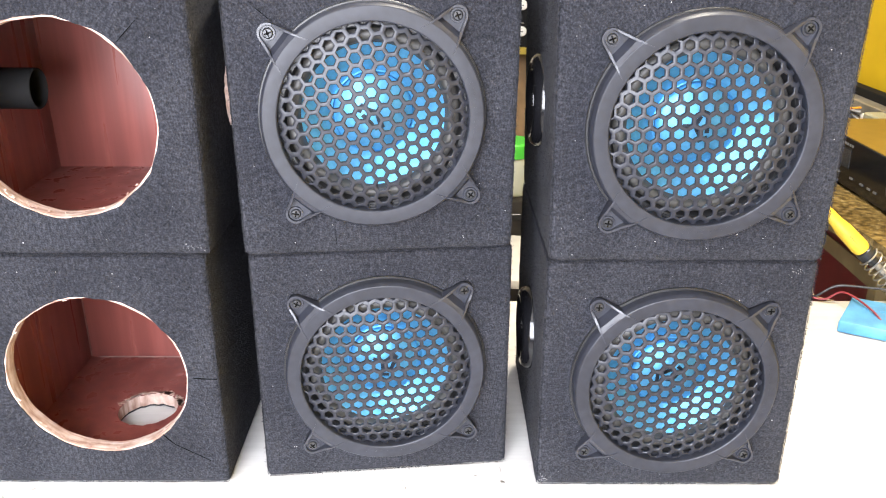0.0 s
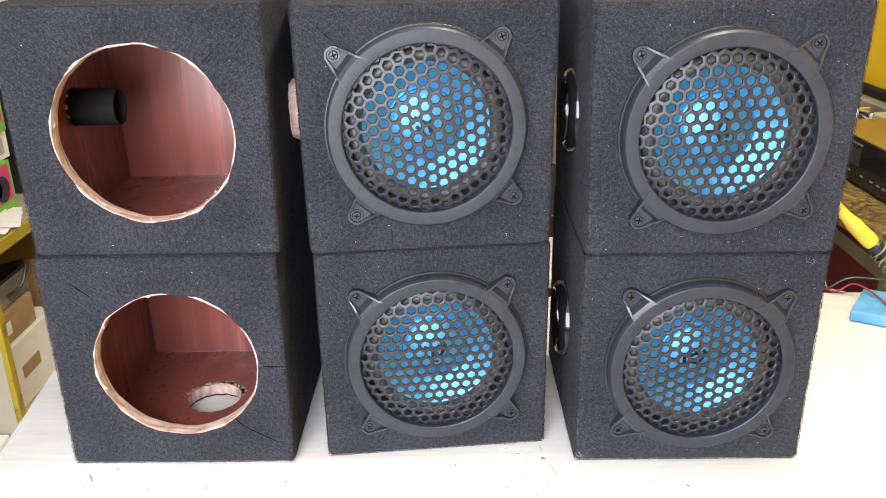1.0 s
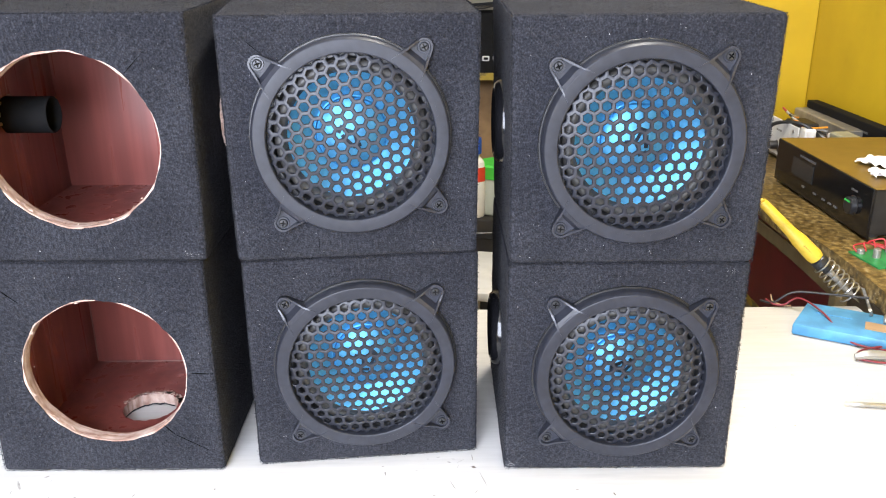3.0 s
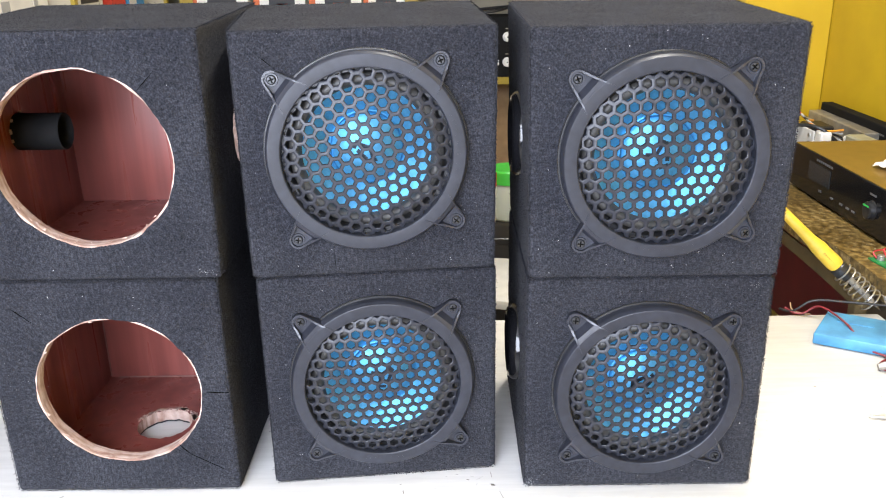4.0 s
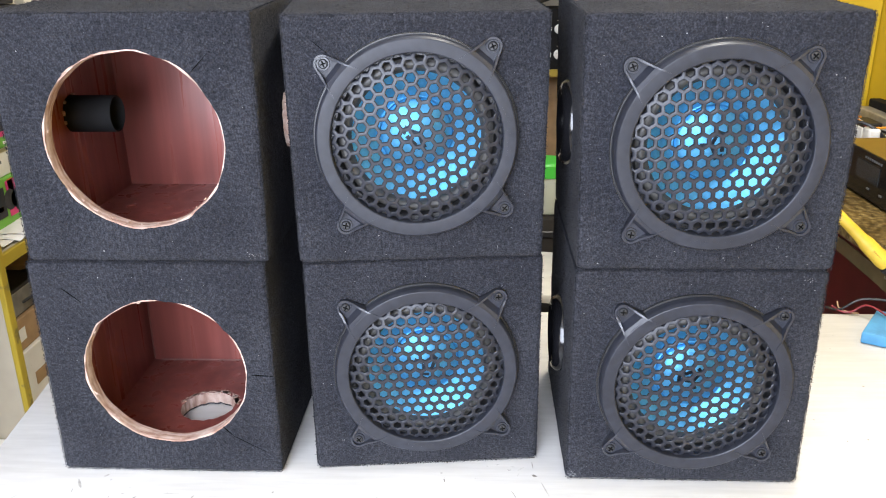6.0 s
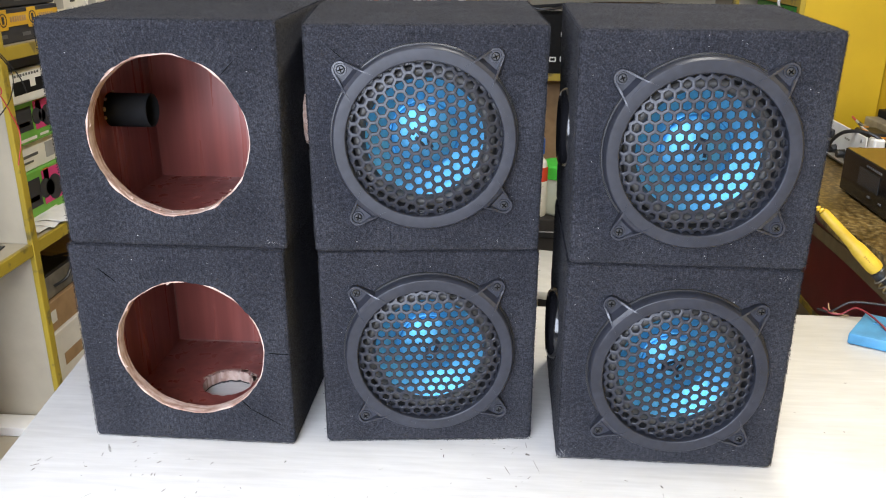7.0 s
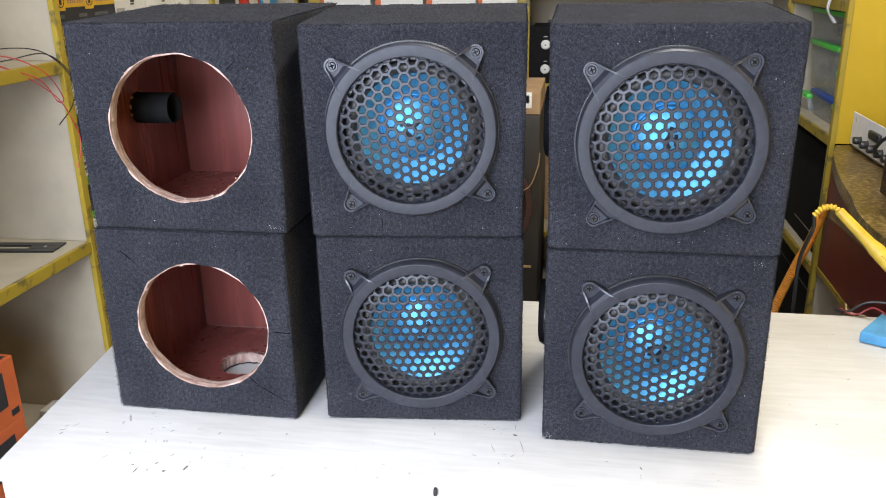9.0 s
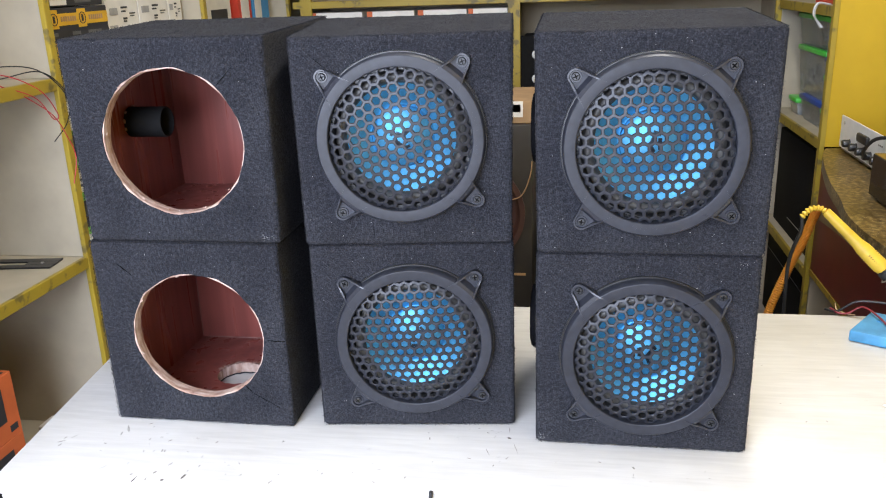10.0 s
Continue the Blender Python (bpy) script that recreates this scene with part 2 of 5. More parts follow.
BLUE_PRINT = plain("blue_print", (0.06, 0.28, 0.60), 0.6, vary=0.1, scale=18)
GREEN_LID = plain("green_plastic", (0.07, 0.55, 0.06), 0.35, vary=0.1, scale=20)
BLUE_LID = plain("blue_plastic", (0.02, 0.07, 0.34), 0.35, vary=0.1, scale=20)
CLEAR_BIN = clear_plastic_material("clear_bin", (0.95, 0.975, 0.98), 0.9)
TRAY_BLUE = plain("sky_blue_plastic", (0.07, 0.27, 0.48), 0.5, vary=0.26, scale=30, bump=0.08)
IRON_YELLOW = plain("yellow_plastic", (0.70, 0.47, 0.045), 0.42, vary=0.2, scale=28)
WIRE_RED = plain("red_wire", (0.42, 0.03, 0.035), 0.45)
LEAD_RED = plain("dull_red_lead", (0.20, 0.018, 0.025), 0.5)
WIRE_BLACK = plain("black_wire", (0.015, 0.015, 0.016), 0.4)
WIRE_GREY = plain("grey_wire", (0.45, 0.45, 0.44), 0.45)
ORANGE_HOSE = plain("orange_hose", (0.72, 0.30, 0.03), 0.45, vary=0.12, scale=60)
PCB = plain("green_board", (0.02, 0.22, 0.06), 0.4, vary=0.25, scale=60)
PAPER = plain("white_paper", (0.78, 0.77, 0.75), 0.8, vary=0.05, scale=40)
PRINT_GREY = plain("faint_grey_print", (0.10, 0.10, 0.10), 0.5)
PRINT_SLATE = plain("slate_print", (0.10, 0.17, 0.22), 0.4)
PRINT_PALE = plain("pale_grey_print", (0.36, 0.36, 0.36), 0.6)
GREEN_LED = plain("green_dial", (0.05, 0.55, 0.10), 0.4)

# ---------------------------------------------------------------- builders


def mesh_from(name, bm, mats, smooth=30):
    bmesh.ops.recalc_face_normals(bm, faces=bm.faces)
    me = bpy.data.meshes.new(name)
    bm.to_mesh(me)
    bm.free()
    for m in mats if isinstance(mats, (list, tuple)) else [mats]:
        me.materials.append(m)
    if smooth:
        me.shade_smooth()
        me.set_sharp_from_angle(angle=radians(smooth))
    return me


def thing(name, label, category, m=None, group="", kind=""):
    ob = new(name)
    ob.empty_display_size = 0.05
    if m is not None:
        ob.matrix_world = m
    return tagged(ob, label, category, group, kind)


def part(name, geo, mat, parent, label="", m=None, smooth=30):
    me = geo if isinstance(geo, bpy.types.Mesh) else mesh_from(name, geo, mat, smooth)
    ob = new(name, me)
    ob.parent = parent
    if m is not None:
        ob.matrix_basis = m
    if label:
        ob["label"] = label
    return ob


def solo(name, geo, mat, label, category, m=None, group="", kind="", smooth=30):
    me = geo if isinstance(geo, bpy.types.Mesh) else mesh_from(name, geo, mat, smooth)
    ob = new(name, me)
    if m is not None:
        ob.matrix_world = m
    return tagged(ob, label, category, group, kind)


def box(x0, x1, y0, y1, z0, z1, bevel=0.002, bm=None, seg=1):
    own = bm if bm is not None else bmesh.new()
    r = bmesh.ops.create_cube(own, size=1, matrix=Matrix.Translation(((x0 + x1) / 2, (y0 + y1) / 2, (z0 + z1) / 2)) @ Matrix.Diagonal((x1 - x0, y1 - y0, z1 - z0, 1)))
    if bevel:
        edges = {e for v in r["verts"] for e in v.link_edges}
        bmesh.ops.bevel(own, geom=list(edges), offset=bevel, segments=seg, affect="EDGES", profile=0.5)
    return own


def prism(points, z0, z1, bevel=0.0, bm=None):
    """A plate with the outline points (x, y) between two heights."""
    own = bm if bm is not None else bmesh.new()
    lo = [own.verts.new((x, y, z0)) for x, y in points]
    hi = [own.verts.new((x, y, z1)) for x, y in points]
    n = len(points)
    faces = [own.faces.new(lo[::-1]), own.faces.new(hi)]
    faces += [own.faces.new((lo[i], lo[(i + 1) % n], hi[(i + 1) % n], hi[i])) for i in range(n)]
    if bevel:
        edges = {e for f in faces for e in f.edges}
        bmesh.ops.bevel(own, geom=list(edges), offset=bevel, segments=2, affect="EDGES", profile=0.5)
    return own


def lathe(profile, n=64, bm=None, m=None, close=False):
    """A turned shape from rows (radius, height) round the z axis."""
    own = bm if bm is not None else bmesh.new()
    m = m or Matrix.Identity(4)
    rings = []
    for r, h in profile:
        if r <= 1e-6:
            rings.append([own.verts.new(m @ Vector((0, 0, h)))])
        else:
            rings.append([own.verts.new(m @ Vector((r * math.cos(2 * math.pi * i / n), r * math.sin(2 * math.pi * i / n), h))) for i in range(n)])
    pairs = list(zip(rings, rings[1:])) + ([(rings[-1], rings[0])] if close else [])
    for a, b in pairs:
        for i in range(n):
            j = (i + 1) % n
            if len(a) == 1:
                own.faces.new((a[0], b[i], b[j]))
            elif len(b) == 1:
                own.faces.new((a[i], a[j], b[0]))
            else:
                own.faces.new((a[i], a[j], b[j], b[i]))
    return own


def cable(points, radius, n=8, steps=10, bm=None):
    """A round cable that runs smoothly through points."""
    own = bm if bm is not None else bmesh.new()
    p = [Vector(q) for q in points]
    p = [2 * p[0] - p[1]] + p + [2 * p[-1] - p[-2]]
    line = []
    for a, b, c, d in zip(p, p[1:], p[2:], p[3:]):
        for k in range(steps):
            t = k / steps
            line.append(0.5 * (2 * b + (c - a) * t + (2 * a - 5 * b + 4 * c - d) * t * t + (3 * b - a - 3 * c + d) * t ** 3))
    line.append(p[-2])
    rings, side = [], Vector((0.3, 0.5, 0.81))
    for i, q in enumerate(line):
        d = (line[min(i + 1, len(line) - 1)] - line[max(i - 1, 0)]).normalized()
        side = (side - d * side.dot(d)).normalized()
        up = d.cross(side)
        rad = radius(i / (len(line) - 1)) if callable(radius) else radius
        rings.append([own.verts.new(q + rad * (math.cos(2 * math.pi * k / n) * side + math.sin(2 * math.pi * k / n) * up)) for k in range(n)])
    for a, b in zip(rings, rings[1:]):
        for k in range(n):
            own.faces.new((a[k], a[(k + 1) % n], b[(k + 1) % n], b[k]))
    own.faces.new(rings[0][::-1])
    own.faces.new(rings[-1])
    return own


FRONT = Matrix(((1, 0, 0, 0), (0, 0, -1, 0), (0, 1, 0, 0), (0, 0, 0, 1)))  # disc plane to a face that looks along -y


def cut(me, cutters):
    """The mesh with the solid cutters (meshes) taken out of it."""
    ob = new("cut_body", me)
    helpers = [new("cut_tool", c) for c in cutters]
    for h in helpers:
        mod = ob.modifiers.new("cut", "BOOLEAN")
        mod.operation, mod.solver, mod.object = "DIFFERENCE", "EXACT", h
    out = bpy.data.meshes.new_from_object(ob.evaluated_get(bpy.context.evaluated_depsgraph_get()))
    for o in (ob, *helpers):
        bpy.data.objects.remove(o)
    out.shade_smooth()
    out.set_sharp_from_angle(angle=radians(35))
    return out

# ---------------------------------------------------------------- room
LEFT, RIGHT, BACK, SHOP, TOP = -1.36, 1.22, 3.52, -1.5, 2.7
TABLE = 0.75


def structure(name, bm, mat, label, category, smooth=30):
    return solo(name, bm, mat, label, category, kind="structure", smooth=smooth)


structure("floor", box(LEFT - 0.1, RIGHT + 0.1, SHOP - 3.0, BACK + 0.1, -0.06, 0, 0), FLOOR_TILE, "worn grey floor of a small workshop", "floor")
structure("ceiling", box(LEFT - 0.1, RIGHT + 0.1, SHOP - 0.1, BACK + 0.1, TOP, TOP + 0.08, 0), CEILING_WHITE, "plain white painted ceiling", "ceiling")
structure("wall_west", box(LEFT - 0.1, LEFT, SHOP, BACK, 0, TOP, 0), WALL_CREAM, "cream painted wall behind the open shelves", "wall")
structure("wall_east", box(RIGHT, RIGHT + 0.1, SHOP, BACK, 0, TOP, 0), YELLOW_WALL, "bright yellow painted wall above the counter", "wall")
structure("wall_north", box(LEFT - 0.1, RIGHT + 0.1, BACK, BACK + 0.1, 0, TOP, 0), WALL_CREAM, "cream painted back wall behind the shelves", "wall")
shop_wall = bmesh.new()
box(LEFT - 0.1, LEFT + 0.06, SHOP - 0.1, SHOP, 0, TOP, 0, shop_wall)
box(0.30, RIGHT + 0.1, SHOP - 0.1, SHOP, 0, TOP, 0, shop_wall)
box(LEFT + 0.06, 0.30, SHOP - 0.1, SHOP, 2.58, TOP, 0, shop_wall)
structure("wall_south", shop_wall, WALL_CREAM, "cream wall round the open shop front", "wall")
structure("partition", box(0.952, RIGHT - 0.002, 2.472, 2.492, 0.8015, TOP - 0.002, 0.001), YELLOW_WALL, "bright yellow end panel standing above the counter", "partition")
structure("trim", box(0.936, 0.9515, 2.468, 2.494, 0.02, TOP - 0.002, 0.001), YELLOW_TRIM, "narrow worn yellow edge strip of the end panel", "trim")

# ---------------------------------------------------------------- work table


def build_table():
    t = thing("work_table", "white painted wooden work table with scuffs and chips", "table")
    outline = [(-0.576, 0.574), (0.79, 0.656), (0.79, 1.207), (-0.645, 1.207)]
    part("tabletop", prism(outline, TABLE - 0.028, TABLE, 0.004), TABLE_PAINT, t)
    part("front_panel", prism([(-0.573, 0.577), (0.788, 0.6585), (0.788, 0.6765), (-0.573, 0.595)], 0.12, TABLE - 0.0285, 0.002), TABLE_PAINT, t)
    part("back_rail", box(-0.62, 0.77, 1.15, 1.175, TABLE - 0.13, TABLE - 0.0285, 0.002), TABLE_PAINT, t)
    leg = mesh_from("leg", box(-0.025, 0.025, -0.025, 0.025, 0, TABLE - 0.029, 0.003), TABLE_PAINT)
    for x, y in ((-0.54, 0.632), (0.75, 0.71), (-0.58, 1.12), (0.74, 1.12)):
        part("leg", leg, None, t, m=Matrix.Translation((x, y, 0)))
    rnd = random.Random(5)
    dark = plain("bare_wood_scuff", (0.17, 0.15, 0.13), 0.8, vary=0.3, scale=200)
    pale = plain("pale_scuff", (0.32, 0.30, 0.27), 0.8, vary=0.3, scale=200)
    faint = plain("faint_scuff", (0.50, 0.49, 0.46), 0.8, vary=0.2, scale=200)
    # scuffs: place, half length, half width, direction
    near_corner = [(-0.395, 0.598, 0.0027, 0.0010, 0.4, dark), (-0.386, 0.588, 0.0081, 0.0006, 1.4, dark), (-0.366, 0.605, 0.0034, 0.0016, 1.1, pale), (-0.349, 0.590, 0.0027, 0.0012, 0.4, dark), (-0.324, 0.599, 0.0076, 0.0019, 1.4, dark), (-0.371, 0.590, 0.0035, 0.0006, 1.7, pale), (-0.354, 0.626, 0.0054, 0.0006, 1.2, pale), (-0.263, 0.637, 0.0029, 0.0006, -1.0, pale), (-0.207, 0.600, 0.0045, 0.0009, 1.1, pale), (-0.442, 0.609, 0.0075, 0.0006, 0.9, faint)]
    beside_box = [(-0.536, 0.664, 0.0063, 0.0009, 0.5, pale), (-0.533, 0.655, 0.0036, 0.0009, 1.3, pale), (-0.536, 0.674, 0.0034, 0.0006, 1.1, pale), (-0.525, 0.678, 0.0058, 0.0007, 1.0, faint), (-0.571, 0.706, 0.0047, 0.0006, -0.6, faint), (-0.458, 0.706, 0.0117, 0.0020, -1.0, faint), (-0.432, 0.722, 0.0032, 0.0010, 0.7, pale), (-0.461, 0.692, 0.0051, 0.0007, 1.8, faint), (-0.381, 0.655, 0.0035, 0.0009, 1.7, pale), (-0.377, 0.655, 0.0046, 0.0006, 1.8, pale), (-0.406, 0.652, 0.0043, 0.0006, 1.9, pale), (-0.382, 0.681, 0.0032, 0.0010, 0.9, pale), (-0.339, 0.689, 0.0140, 0.0006, 0.0, faint)]
    between_boxes = [(0.056, 0.744, 0.0025, 0.0006, -0.2, dark), (0.086, 0.733, 0.0040, 0.0021, -0.3, dark), (0.085, 0.754, 0.0076, 0.0005, -1.5, pale), (0.096, 0.710, 0.0150, 0.0005, -1.3, pale), (0.060, 0.696, 0.0101, 0.0005, -1.2, pale), (0.076, 0.685, 0.0045, 0.0005, 0.5, faint), (0.087, 0.684, 0.0043, 0.0006, 1.0, pale), (-0.022, 0.722, 0.0046, 0.0007, -1.4, dark), (-0.026, 0.736, 0.0016, 0.0006, 0.3, pale), (-0.222, 0.694, 0.0022, 0.0008, 1.1, pale), (-0.038, 0.627, 0.0027, 0.0006, 1.2, pale), (-0.076, 0.613, 0.0035, 0.0007, -0.8, pale), (0.070, 0.746, 0.0057, 0.0005, 0.7, faint)]
    open_side = [(0.248, 0.677, 0.0038, 0.0011, -1.2, dark), (0.490, 0.815, 0.0014, 0.0008, 0.5, dark), (0.518, 0.819, 0.0016, 0.0007, -1.2, dark), (0.467, 0.865, 0.0014, 0.0007, -0.5, pale), (0.571, 0.956, 0.0018, 0.0009, -0.3, pale)]
    spots = near_corner + beside_box + between_boxes + open_side
    for cx, cy, sx, sy, n in ((-0.40, 0.70, 0.06, 0.03, 12), (-0.33, 0.62, 0.10, 0.02, 14), (-0.08, 0.66, 0.14, 0.03, 14), (0.08, 0.70, 0.04, 0.03, 10), (0.25, 0.66, 0.12, 0.02, 8), (0.6, 0.92, 0.12, 0.12, 10)):
        for _ in range(n):
            spots.append((rnd.gauss(cx, sx), rnd.gauss(cy, sy), rnd.uniform(0.0010, 0.0034), rnd.uniform(0.0004, 0.0008), rnd.choice((0.1, 0.3, 1.2, 1.5, 2.9)), rnd.choice((pale, faint, faint, faint))))
    for x, y, s, w, a, mat in spots:
        if not (-0.57 < x < 0.78 and 0.610 + 0.06 * x < y < 1.19):
            continue
        pts = []
        for k in range(10):
            th = 2 * math.pi * k / 10
            r = rnd.uniform(0.6, 1.1)
            u, v = s * r * math.cos(th), w * r * math.sin(th)
            pts.append((x + u * math.cos(a) - v * math.sin(a), y + u * math.sin(a) + v * math.cos(a)))
        part("scuff", prism(pts, TABLE - 0.001, TABLE + 0.0003), mat, t, smooth=0)
    part("notch", box(-0.0037, 0.0008, 0.6015, 0.6085, TABLE - 0.0125, TABLE - 0.003, 0.001), DARK_CARD, t, "dark notch in the table edge")
    return t


build_table()

# ---------------------------------------------------------------- speaker boxes
W, H, D = 0.271, 0.269, 0.271
SKIN, WALLT = 0.002, 0.015


# directions round a box face, closer together at its rounded corners
DIRS = sorted([2 * math.pi * (i + 0.5) / 176 for i in range(176)] + [math.pi / 4 + k * math.pi / 2 + radians(o) for k in range(4) for o in (-1.6, -1.25, -0.95, -0.62, -0.3, 0.02, 0.33, 0.65, 0.98, 1.3, 1.65)])


def square_ring(bm, hx, hz, c, y, wave=0.0):
    out = []
    for th in DIRS:
        dx, dz = math.cos(th), math.sin(th)
        s = min(hx / max(abs(dx), 1e-9), hz / max(abs(dz), 1e-9))
        px, pz = abs(dx) * s, abs(dz) * s
        if px > hx - c and pz > hz - c:
            ox, oz = hx - c, hz - c
            b = abs(dx) * ox + abs(dz) * oz
            s = b + math.sqrt(max(0.0, b * b - (ox * ox + oz * oz - c * c)))
        if wave:
            s += wave * noise.noise(Vector((dx * s * 90, y * 90, dz * s * 90)))
        out.append(bm.verts.new((dx * s, y, dz * s)))
    return out


def round_ring(bm, r, y, ox, oz, rough, seed, squash=1.0):
    out = []
    for th in DIRS:
        k = r + rough * noise.noise(Vector((math.cos(th) * 4, math.sin(th) * 4, seed))) + rough * 0.3 * noise.noise(Vector((math.cos(th) * 14, math.sin(th) * 14, seed + 9)))
        out.append(bm.verts.new((ox + k * math.cos(th), y, oz + squash * k * math.sin(th))))
    return out


def loft(bm, rings, slots):
    for (a, b), s in zip(zip(rings, rings[1:]), slots):
        n = max(len(a), len(b))
        for i in range(n):
            j = (i + 1) % n
            if len(a) == 1:
                f = bm.faces.new((a[0], b[i], b[j]))
            elif len(b) == 1:
                f = bm.faces.new((a[i], a[j], b[0]))
            else:
                f = bm.faces.new((a[i], a[j], b[j], b[i]))
            f.material_index = s


def carpet_mesh(ox, oz, r, seed, squash=1.0):
    bm = bmesh.new()
    hx, hz, e = W / 2, H / 2, 0.0072
    rings = [[bm.verts.new((0, D - SKIN, 0))], square_ring(bm, hx - SKIN, hz - SKIN, 0.004, D - SKIN), square_ring(bm, hx - SKIN, hz - SKIN, 0.004, SKIN),
             round_ring(bm, r + 0.0015, SKIN, ox, oz, 0.002, seed, squash), round_ring(bm, r + 0.0015, 0.0004, ox, oz, 0.0025, seed, squash)]
    turn = [(e * (1 - math.sin(a)), e * (1 - math.cos(a))) for a in [radians(15 * k) for k in range(7)]]
    rings += [square_ring(bm, hx - i, hz - i, 0.006, j, 0.0007) for i, j in turn]
    rings += [square_ring(bm, hx, hz, 0.006, D * k / 8, 0.0007) for k in range(1, 8)]
    rings += [square_ring(bm, hx - i, hz - i, 0.006, D - j, 0.0007) for i, j in turn[::-1]] + [[bm.verts.new((0, D, 0))]]
    loft(bm, rings, [0] * (len(rings) - 1))
    return mesh_from("carpet_covering", bm, CARPET, 50)


def wood_mesh(ox, oz, r, seed, squash=1.0):
    bm = bmesh.new()
    a, b = W / 2 - SKIN - 0.0010, H / 2 - SKIN - 0.0010
    y0, y1 = SKIN + 0.0005, D - SKIN - 0.0005
    rings = [[bm.verts.new((0, y1, 0))], square_ring(bm, a, b, 0.003, y1), square_ring(bm, a, b, 0.003, y0),
             round_ring(bm, r, y0 - 0.0008, ox, oz, 0.0016, seed + 3, squash), round_ring(bm, r - 0.0010, y0 + WALLT * 0.5, ox, oz, 0.0013, seed + 3, squash), round_ring(bm, r - 0.0005, y0 + WALLT, ox, oz, 0.0012, seed + 3, squash)]
    rings += [square_ring(bm, a - WALLT, b - WALLT, 0.0006, y0 + WALLT), square_ring(bm, a - WALLT, b - WALLT, 0.0006, y1 - WALLT), [bm.verts.new((0, y1 - WALLT, 0))]]
    loft(bm, rings, [0, 0, 1, 1, 1, 0, 0, 0])
    return mesh_from("wooden_shell", bm, [MAHOGANY, PLY], 40)


def port_cutter(m, r, slot, rough=0.0015):
    bm = bmesh.new()
    n = 40
    rings = []
    for k, z in enumerate((-0.04, 0.04)):
        rings.append([bm.verts.new(m @ Vector(((r + rough * noise.noise(Vector((math.cos(2 * math.pi * i / n) * 3, math.sin(2 * math.pi * i / n) * 3, 7)))) * math.cos(2 * math.pi * i / n), (r + rough * math.sin(i * 2.3)) * math.sin(2 * math.pi * i / n), z))) for i in range(n)])
    for i in range(n):
        bm.faces.new((rings[0][i], rings[0][(i + 1) % n], rings[1][(i + 1) % n], rings[1][i])).material_index = slot
    bm.faces.new(rings[0][::-1]).material_index = slot
    bm.faces.new(rings[1]).material_index = slot
    return mesh_from("port_cutter", bm, [MAHOGANY, PLY], 0)


def fuzz_mesh(seed, port):
    """Short stray fibres on the faces and edges of the carpet."""
    rnd = random.Random(seed)
    verts, faces = [], []
    hx, hz, q = W / 2, H / 2, 0.0016
    for k in range(20000):
        side = rnd.choice(("front", "front", "front", "top", "left", "right", "edge", "edge", "edge", "edge"))
        if side == "front":
            p, nrm = Vector((rnd.uniform(-hx, hx) * 0.99, 0.0002, rnd.uniform(-hz, hz) * 0.99)), Vector((0, -1, 0))
            if p.x ** 2 + p.z ** 2 < 0.104 ** 2:
                continue
        elif side == "top":
            p, nrm = Vector((rnd.uniform(-hx, hx) * 0.98, rnd.uniform(0.004, D - 0.004), hz)), Vector((0, 0, 1))
        elif side in ("left", "right"):
            s = -1 if side == "left" else 1
            p, nrm = Vector((s * hx, rnd.uniform(0.004, D - 0.004), rnd.uniform(-hz, hz) * 0.98)), Vector((s, 0, 0))
            if port and s < 0 and (p.y - 0.122) ** 2 + p.z ** 2 < 0.048 ** 2:
                continue
        else:
            e = rnd.choice(("x0", "x1", "top", "bot", "tl", "tr", "bk"))
            u = rnd.uniform(-0.98, 0.98)
            p, nrm = {"x0": (Vector((-hx + q, q, u * hz)), Vector((-1, -1, 0))), "x1": (Vector((hx - q, q, u * hz)), Vector((1, -1, 0))),
                      "top": (Vector((u * hx, q, hz - q)), Vector((0, -1, 1))), "bot": (Vector((u * hx, q, -hz + q)), Vector((0, -1, -0.3))),
                      "tl": (Vector((-hx + q, 0.5 * (u + 1) * D, hz - q)), Vector((-1, 0, 1))), "tr": (Vector((hx - q, 0.5 * (u + 1) * D, hz - q)), Vector((1, 0, 1))),
                      "bk": (Vector((u * hx, D - q, hz - q)), Vector((0, 1, 1)))}[e]
        d = (nrm.normalized() + 1.1 * Vector((rnd.uniform(-1, 1), rnd.uniform(-1, 1), rnd.uniform(-1, 1)))).normalized()
        if d.dot(nrm) < 0.05:
            d = nrm.normalized()
        length = rnd.uniform(0.0008, 0.0022) if rnd.random() < 0.93 else rnd.uniform(0.002, 0.0038)
        w = d.orthogonal().normalized() * rnd.uniform(0.0002, 0.00045)
        i = len(verts)
        verts += [p - w, p + w, p + d * length]
        faces.append((i, i + 1, i + 2))
    me = bpy.data.meshes.new("carpet_fuzz")
    me.from_pydata(verts, [], faces)
    me.materials.append(CARPET)
    return me


